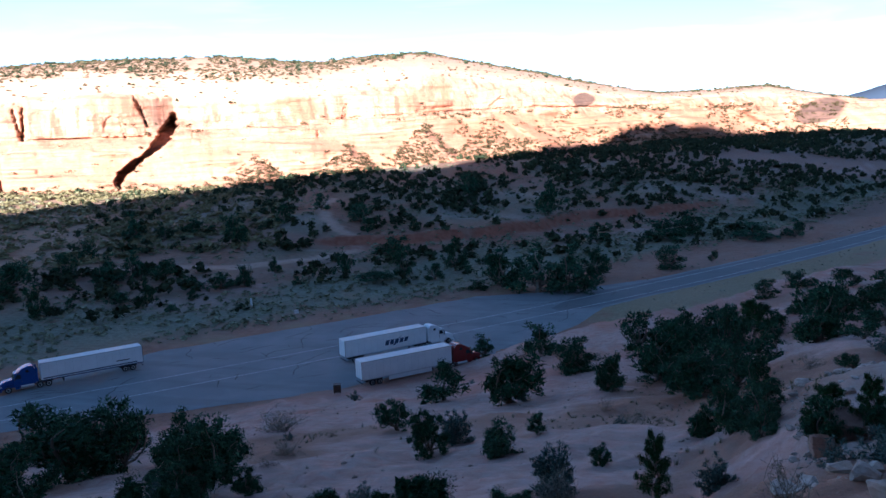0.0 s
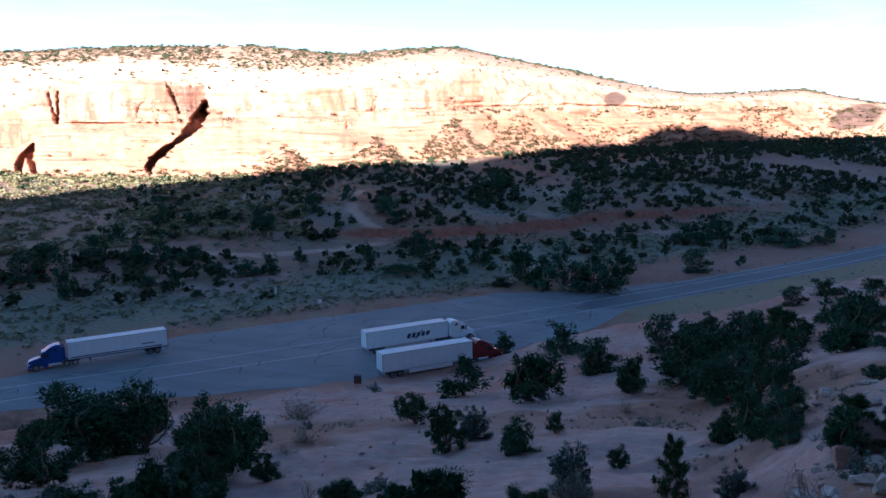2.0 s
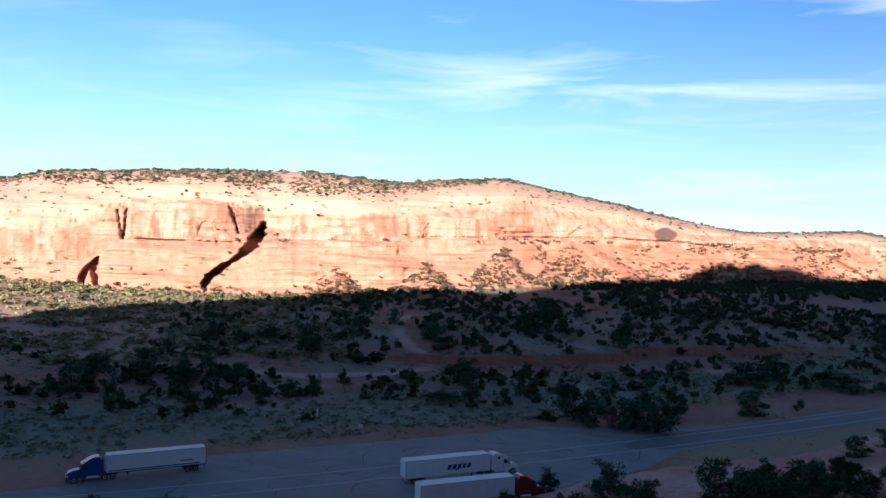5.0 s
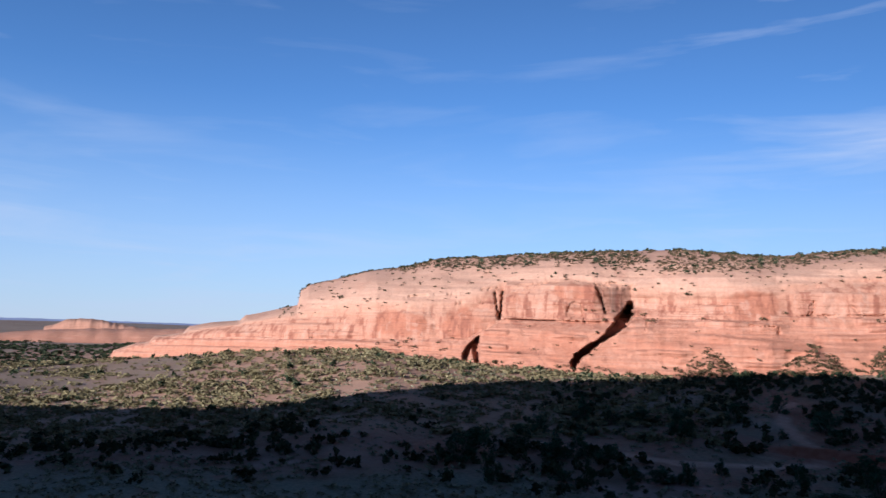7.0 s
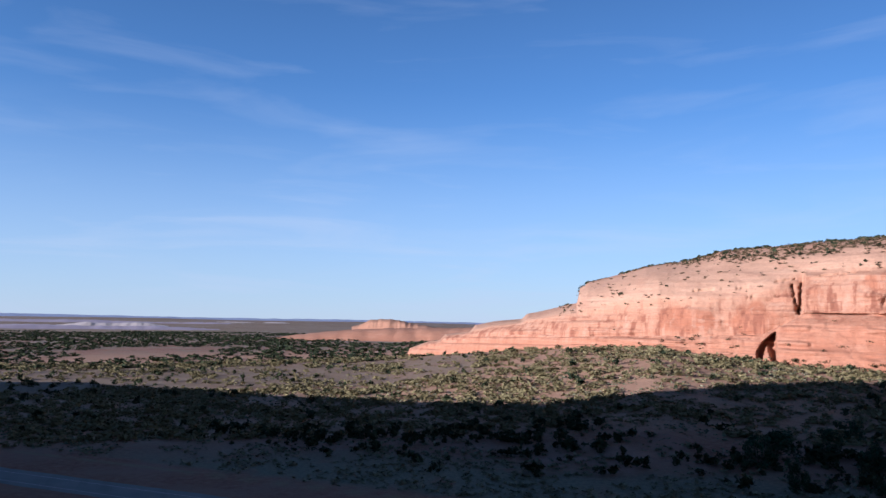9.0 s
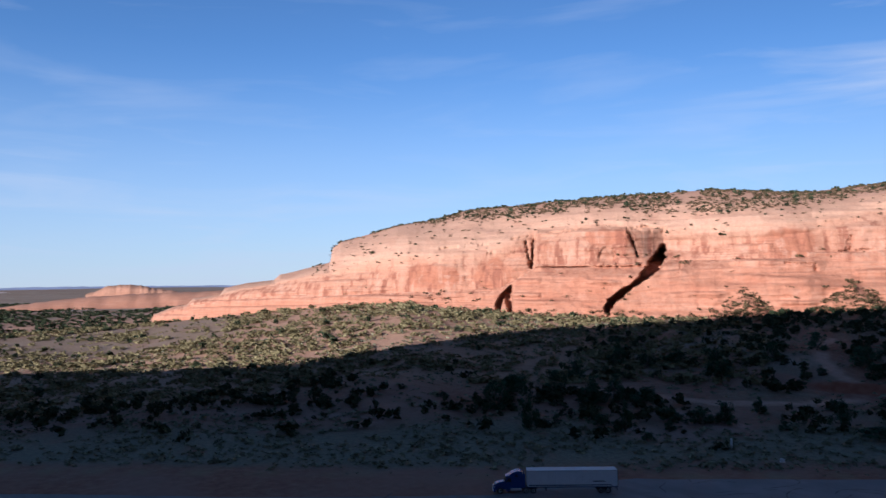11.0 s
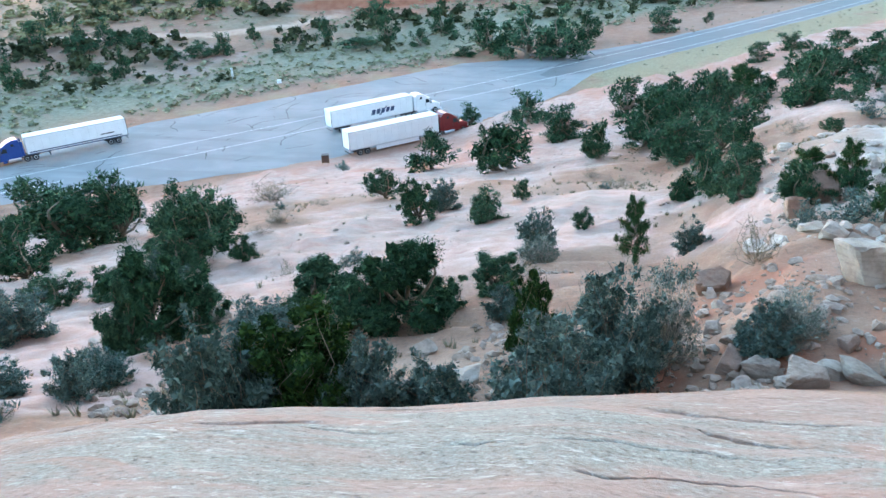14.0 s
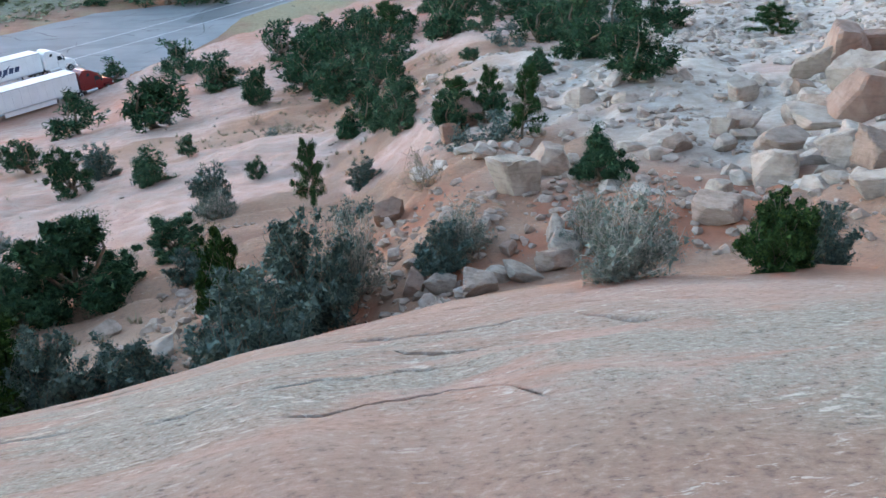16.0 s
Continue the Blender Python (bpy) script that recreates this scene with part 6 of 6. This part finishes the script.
for spot in (
    (-138.2, 142.4, 6.1, 8.8), (-135.6, 149.5, 2.9, 2.7), (-118.9, 156, 5.7, 6.5), (-125.8, 155.5, 7.6, 4.1),
    (-109.4, 152, 3.8, 2.5), (-112.5, 165.4, 3.8, 2.9), (-106.7, 181.1, 6.1, 6.5), (-110.9, 176, 9.1, 4.6),
    (-119.3, 175.7, 8, 3.4), (-131.2, 181.5, 8.5, 6.9), (-143.4, 184.2, 10.5, 7.1), (-146.3, 177, 10.3, 7),
    (-163.4, 180.2, 9.5, 7.4), (-165, 163.2, 12.1, 9.1), (-159.6, 150.5, 9.9, 8), (-174.7, 225.8, 8.7, 9.4),
    (-165.2, 228.5, 6.5, 6.1), (-161.9, 242.4, 11.4, 5.4), (-137.8, 229.1, 8.7, 11.6), (-172.2, 200.1, 6.9, 6.9),
    (-105.3, 195.3, 4.5, 4.5), (-92.7, 184.1, 3.6, 2.4),
):
    plant('juniper_far', *spot, 'dark juniper beyond the highway', 'tree', 'junipers beyond the road')
for spot in (
    (-84.8, 197.1, 6.6, 7.2), (-55.5, 207.3, 7.5, 9.7),
):
    plant('juniper_far', *spot, 'dark juniper beyond the highway', 'tree', 'junipers beyond the road')
for spot in (
    (-68.5, 200, 7.1, 8.1), (-73.6, 191.2, 12, 3.3), (-58.4, 196.2, 6.3, 4.5), (-43.8, 185.2, 5.9, 2.8),
    (-80.9, 225.9, 10.8, 6.3), (-97.5, 250.3, 6.2, 5), (-104.9, 262.7, 12.7, 7.3), (-82.6, 255.6, 4.3, 3.1),
    (-111.8, 245.9, 3.5, 3.1), (-38.4, 189.1, 13, 10.3), (-29, 184, 15.3, 11.6), (-20.3, 185.6, 12.6, 10.8),
    (-15.7, 203.6, 9.2, 7.8), (-20.3, 261.1, 8.7, 6.8), (14.7, 228.9, 3, 3.7), (2.4, 217.8, 9.8, 6.4),
    (1.5, 269.2, 16, 7.8), (10, 282.4, 12.7, 8.2), (31.3, 276.6, 18.6, 6), (44.1, 278.8, 8.6, 6.1),
    (-127.8, 278.7, 7.5, 6.6), (-136.6, 262.1, 8.5, 6.4),
):
    plant('juniper_far', *spot, 'dark juniper beyond the highway', 'tree', 'junipers beyond the road')
for spot in (
    (-81.1, 331.9, 12.3, 8.8), (-40.5, 291.4, 12.7, 12.7),
):
    plant('juniper_far', *spot, 'dark juniper beyond the highway', 'tree', 'junipers beyond the road')


# ---------- boulders and scree ----------
def rock_shape(seed, cuts=2, sharp=0.28):
    """An angular stone about 1 m across."""
    rg = np.random.default_rng(seed)
    bm = bmesh.new()
    bmesh.ops.create_icosphere(bm, subdivisions=cuts, radius=0.5)
    planes = []
    for _ in range(11):
        nrm = rg.normal(size=3)
        planes.append((nrm / np.linalg.norm(nrm), rg.uniform(0.20, 0.40)))
    for v in bm.verts:
        p = np.array(v.co)
        for nrm, d in planes:
            k = p @ nrm
            if k > d:
                p = p - nrm * (k - d)
        q = Vector(p)
        p = p * (1 + 0.16 * noise.noise(q * 2.3 + Vector((seed, 0, 0))) + 0.10 * noise.noise(q * 6 + Vector((0, seed, 0))))
        v.co = p
    return bm


def stone_material(name, a, b_, c):
    m, n, l, bs = nodes_of(name)
    info = n.new("ShaderNodeObjectInfo")
    geo = n.new("ShaderNodeNewGeometry")
    f = noise_tex(n, l, 2.5, 7, 0.65)
    col = ramp(n, l, f, [(0.3, a), (0.5, b_), (0.72, c)])
    strat = noise_tex(n, l, 2.6, 7, 0.66, (0.5, 0.5, 4.0), dist=0.6)
    col = mixed(n, l, scaled(n, l, strat, 0.48, 0.36, 0.0, 0.5), col, mixed(n, l, 0.6, col, (0.09, 0.07, 0.06)))
    col = mixed(n, l, scaled(n, l, noise_tex(n, l, 1.3, 6, 0.7), 0.52, 0.66, 0.0, 0.5), col, mixed(n, l, 0.6, col, (0.17, 0.125, 0.10)))
    var = product(n, l, product(n, l, info.outputs["Random"], geo.outputs["Random Per Island"], "ADD"), 0.5)
    hs = n.new("ShaderNodeHueSaturation")
    l.new(scaled(n, l, var, 0, 1, 0.70, 1.18), hs.inputs["Value"])
    l.new(scaled(n, l, var, 0, 1, 1.25, 0.85), hs.inputs["Saturation"])
    l.new(col, hs.inputs["Color"])
    l.new(hs.outputs["Color"], bs.inputs["Base Color"])
    bs.inputs["Roughness"].default_value = 0.93
    bumped(n, l, bs, mixed(n, l, 0.5, noise_tex(n, l, 7, 8, 0.7), strat), 0.9, 0.07)
    return m


STONE = stone_material("pale_grey_pink_sandstone", (0.215, 0.160, 0.130), (0.355, 0.280, 0.235), (0.49, 0.405, 0.35))
STONE_PINK = stone_material("dusty_pink_sandstone", (0.20, 0.135, 0.108), (0.32, 0.230, 0.188), (0.45, 0.345, 0.29))
STONE_RED = stone_material("orange_red_sandstone", (0.20, 0.115, 0.088), (0.29, 0.178, 0.138), (0.38, 0.26, 0.208))


def block_shape(seed):
    """A broken block about 1 m across: roughly six-sided, split faces, worn edges."""
    rg = np.random.default_rng(seed)
    bm = bmesh.new()
    bmesh.ops.create_icosphere(bm, subdivisions=4, radius=0.75)
    planes = []
    for axis in np.eye(3):
        for side in (-1, 1):
            nrm = side * axis + rg.normal(0, 0.22, 3)
            planes.append((nrm / np.linalg.norm(nrm), rg.uniform(0.34, 0.46)))
    for _ in range(6):
        nrm = rg.normal(size=3)
        planes.append((nrm / np.linalg.norm(nrm), rg.uniform(0.38, 0.52)))
    for v in bm.verts:
        p = np.array(v.co)
        k = max(float(p @ nrm) / d for nrm, d in planes)
        soft = sum(max(float(p @ nrm) / d, 0.0) ** 22 for nrm, d in planes) ** (1 / 22)
        q = Vector(p / (0.5 * k + 0.5 * soft))
        wear = 0.045 * noise.noise(q * 2.4 + Vector((seed, 0, 0))) + 0.035 * noise.noise(q * 6.5 + Vector((0, seed, 0))) + 0.018 * noise.noise(q * 17 + Vector((seed, seed, 0)))
        v.co = q * (1 + wear)
    return bm


def boulder(x, y, w, h, turn, seed, material, label, sink=0.22):
    ob = part("boulder", block_shape(seed), material, None)
    ob.location = (x, y, stand(x, y) + h * (0.5 - sink))
    ob.rotation_euler = (0.2 * math.sin(seed), 0.25 * math.cos(seed * 1.7), turn)
    ob.scale = (w * 1.2, w, h * 1.15)
    tagged(ob, label, "boulder", "boulders on the slope")


for k, (x, y, w, h) in enumerate((
    (11.8, 16.5, 1.15, 0.5), (13.9, 19.0, 1.0, 0.6), (13.6, 17.7, 1.15, 0.6), (12.3, 19.2, 0.9, 0.85), (11.6, 19.0, 0.75, 0.7), (11.6, 13.9, 1.0, 1.0),
    (11.3, 12.6, 0.8, 0.75), (10.1, 11.1, 0.75, 0.55), (10.1, 14.1, 1.2, 0.95), (7.7, 12.3, 0.95, 0.5), (8.7, 13.9, 0.6, 0.45),
    (4.9, 16.5, 1.05, 1.2), (6.3, 18.4, 0.95, 0.9), (4.7, 13.0, 0.4, 0.3), (4.8, 12.6, 0.7, 0.3), (9.6, 17.9, 0.7, 0.5), (17.3, 21.3, 1.2, 1.2),
    (14.6, 23.1, 0.9, 0.9), (16.4, 22.4, 0.8, 0.7), (18.6, 25.4, 1.3, 1.2), (12.6, 15.0, 0.7, 0.6), (15.2, 20.1, 0.8, 0.6), (10.9, 17.6, 0.6, 0.5),
    (10.3, 26.6, 1.1, 0.8), (2.8, 11.5, 0.6, 0.5), (2.3, 12.3, 0.5, 0.4), (3.3, 12, 0.5, 0.3), (4.4, 12, 0.6, 0.4),
    (4.6, 12.2, 0.4, 0.3), (3.7, 11.8, 0.6, 0.3), (1.6, 14.7, 0.4, 0.4), (8, 10, 0.3, 0.3), (6.1, 11.4, 0.6, 0.3),
    (-5, 15.5, 0.6, 0.3), (-3.4, 13, 0.7, 0.3), (-14.3, 19.1, 0.8, 0.6), (-13.9, 17.9, 0.8, 0.5), (-13.4, 19.5, 1, 0.8),
)):
    boulder(x, y, w, h, k * 1.3, k + 1, STONE if k % 3 else STONE_PINK, 'pale angular sandstone boulder on the slope')
for k, (x, y, w, h) in enumerate((
    (14.6, 17.3, 1.5, 1.6), (20.0, 25.4, 1.7, 2.0), (21.4, 26.0, 1.4, 1.5), (1.8, 12.7, 0.5, 0.4), (3.7, 12.9, 0.3, 0.3), (6.1, 27.6, 1.3, 1.1), (5.2, 26.6, 1, 0.7),
    (2, 19.1, 0.9, 0.8),
)):
    boulder(x, y, w, h, k * 1.3, k + 60, STONE_RED, 'rust-red weathered sandstone block')
boulder(-14.6, 9.9, 2.2, 1.0, 0.4, 91, STONE_RED, 'broad rounded brown sandstone hump', 0.4)


def stone_field(name, label, count, a0, a1, r0, r1, lo, hi, material, seed, power=2.0, mask=None, single=0):
    rg = np.random.default_rng(seed)
    a, r, x, y = valley_points(rg, count, r0, r1, a0, a1)
    if mask is not None:
        k = mask(a, r, x, y, rg)
        x, y = x[k], y[k]
    z = ground_z(x, y)
    s_ = lo + (hi - lo) * rg.random(len(x)) ** power
    # the largest stones lie there one by one
    big = np.argsort(-s_)[:single]
    shapes = []
    for k in range(7 if single else 0):
        me = bpy.data.meshes.new("rock")
        bm = rock_shape(seed * 10 + 100 + k, 2)
        bm.to_mesh(me)
        bm.free()
        me.materials.append(material)
        shapes.append(me)
    for i in big:
        ob = new("rock", shapes[i % 7])
        flat = rg.uniform(0.5, 0.9)
        ob.location = (x[i], y[i], z[i] + 0.08 * s_[i] * flat)
        ob.rotation_euler = (rg.uniform(-0.3, 0.3), rg.uniform(-0.3, 0.3), rg.uniform(0, 6.28))
        ob.scale = (1.35 * s_[i], s_[i], 1.1 * flat * s_[i])
        tagged(ob, "pale pink broken sandstone rock among the rubble", "rock", "rocks in the rubble")
    rest = np.setdiff1d(np.arange(len(x)), big)
    x, y, z, s_ = x[rest], y[rest], z[rest], s_[rest]
    tpl, tris = [], []
    for k in range(6):
        bm = rock_shape(seed * 10 + k, 1)
        bm.verts.ensure_lookup_table()
        tpl.append(np.array([v.co[:] for v in bm.verts]))
        tris.append(np.array([[v.index for v in f.verts] for f in bm.faces]))
        bm.free()
    vs, fs, base = [], [], 0
    for i in range(len(x)):
        k = i % 6
        t = rg.random() * 6.28
        c, s2 = math.cos(t), math.sin(t)
        p = tpl[k] * np.array([1.3, 0.9, rg.uniform(0.45, 0.9)]) * s_[i]
        p = np.stack([p[:, 0] * c - p[:, 1] * s2 + x[i], p[:, 0] * s2 + p[:, 1] * c + y[i], p[:, 2] + z[i] + 0.06 * s_[i]], -1)
        vs.append(p)
        fs.append(tris[k] + base)
        base += len(p)
    me = mesh_of(name, np.concatenate(vs), np.concatenate(fs), material, False)
    return tagged(new(name, me), label, "rocks", kind="stuff")


stone_field("scree", "pale broken sandstone rubble on the slope", 9500, 9, 50, 15.5, 82, 0.06, 0.95, STONE, 3, 4.0, lambda a, r, x, y, rg: (fbm(x / 5, y / 5, 3, 121) > -0.25) & (r > 15 + 5 * smooth(30, 12, a)) & ((r < 52) | (a > 19)), 230)
stone_field("loose_stones", "loose broken stones on red soil", 10500, -45, 44, 10.4, 26, 0.035, 0.46, STONE_PINK, 4, 3.2, lambda a, r, x, y, rg: (fbm(x / 3, y / 3, 3, 122) > -0.12 + 0.35 * smooth(16, 20, r) - 0.45 * smooth(1, 6, a) * (r < 17)) & (r > 10.5 + 2.5 * smooth(12, 18, a)), 100)
stone_field("pebbles", "small stones scattered over the hillside", 1800, -75, 30, 30, 110, 0.08, 0.5, STONE_PINK, 5, 3.5, lambda a, r, x, y, rg: fbm(x / 8, y / 8, 3, 123) > 0.05)


# ---------- undergrowth between the larger plants ----------
BLADES = []
for k in range(5):
    rg = np.random.default_rng(90 + k)
    q = []
    for _ in range(13):
        t, reach, up = rg.uniform(0, 6.283), rg.uniform(0.15, 0.55), rg.uniform(0.5, 1.0)
        d = np.array([math.cos(t), math.sin(t), 0.0])
        w = np.array([-d[1], d[0], 0.0]) * 0.05
        foot = rg.normal(0, 0.10, 3) * (1, 1, 0)
        q += [foot - w, foot + w, foot + d * reach + (0, 0, up)]
    BLADES.append(np.array(q))
ru = np.random.default_rng(404)
a, r, x, y = valley_points(ru, 170, 15, 108, -62, 24)
for k in range(len(a)):
    near_road = x[k] * ROAD_NRM[0] + y[k] * ROAD_NRM[1] > 103
    clump = float(fbm(np.array([x[k] / 11]), np.array([y[k] / 11]), 3, 405)[0])
    if near_road or clump < -0.08 + 0.3 * math.exp(-((a[k] + 12) / 14) ** 2):
        continue
    s_ = ru.uniform(0.5, 1.5)
    if k % 3 == 0:
        plant("dead_shrub", x[k], y[k], s_ * 1.4, s_ * 0.8, "low dry grey-brown shrub on sandy soil", "shrub", "dry shrubs")
    else:
        plant("sagebrush_small", x[k], y[k], s_ * 1.5, s_ * 0.95, "small grey-green sagebrush on the slope", "shrub", "sagebrush bushes")
a, r, x, y = valley_points(ru, 60, 58, 125, 1, 24)
for k in range(len(a)):
    if fbm(np.array([x[k] / 14]), np.array([y[k] / 14]), 3, 407)[0] > -0.12 and x[k] * ROAD_NRM[0] + y[k] * ROAD_NRM[1] < 98:
        s_ = ru.uniform(2.4, 4.6)
        plant("juniper", x[k], y[k], s_ * 1.15, s_ * 0.9, "dark green bushy young juniper on the slope", "tree", "junipers below the rock")
a, r, x, y = valley_points(ru, 11000, 11.5, 110, -66, 40)
out = x * ROAD_NRM[0] + y * ROAD_NRM[1]
sheet = fbm(x / 26, y / 26, 4, 41) + 0.5 * fbm(x / 7, y / 7, 4, 43) + 0.42 * np.exp(-(((a + 12) / 20) ** 2)) * smooth(26, 34, r)
keep = (out < 108) & (fbm(x / 6, y / 6, 3, 406) > 0.04) & ((sheet < -0.08) | (ru.random(len(x)) < 0.06))
x, y = x[keep], y[keep]
h = ru.uniform(0.12, 0.42, len(x))
scatter("dry_grass", "tufts of dry grass and low herbs on red soil", "grass", BLADES, np.stack([x, y, ground_z(x, y) - 0.03], -1), h, h * 1.3, DRYBRUSH, 15)
a, r, x, y = valley_points(ru, 4200, 130, 330, -60, 14)
out = x * ROAD_NRM[0] + y * ROAD_NRM[1] - road_shift(x * ROAD_DIR[0] + y * ROAD_DIR[1])
al = x * ROAD_DIR[0] + y * ROAD_DIR[1]
keep = (np.abs(out - 154.3) < 1.2) & (al < 110) | (np.abs(out - 139.5) < 3) & (al > 135) | (np.abs(out - 118) < 5) & (al > 112)
x, y = x[keep], y[keep]
h = ru.uniform(0.2, 0.5, len(x))
scatter("verge_grass", "straw-coloured grass along the road verge", "grass", [q[:48] for q in TUFT], np.stack([x, y, ground_z(x, y) - 0.03], -1), h, h * 2.0, DRYBRUSH, 16)
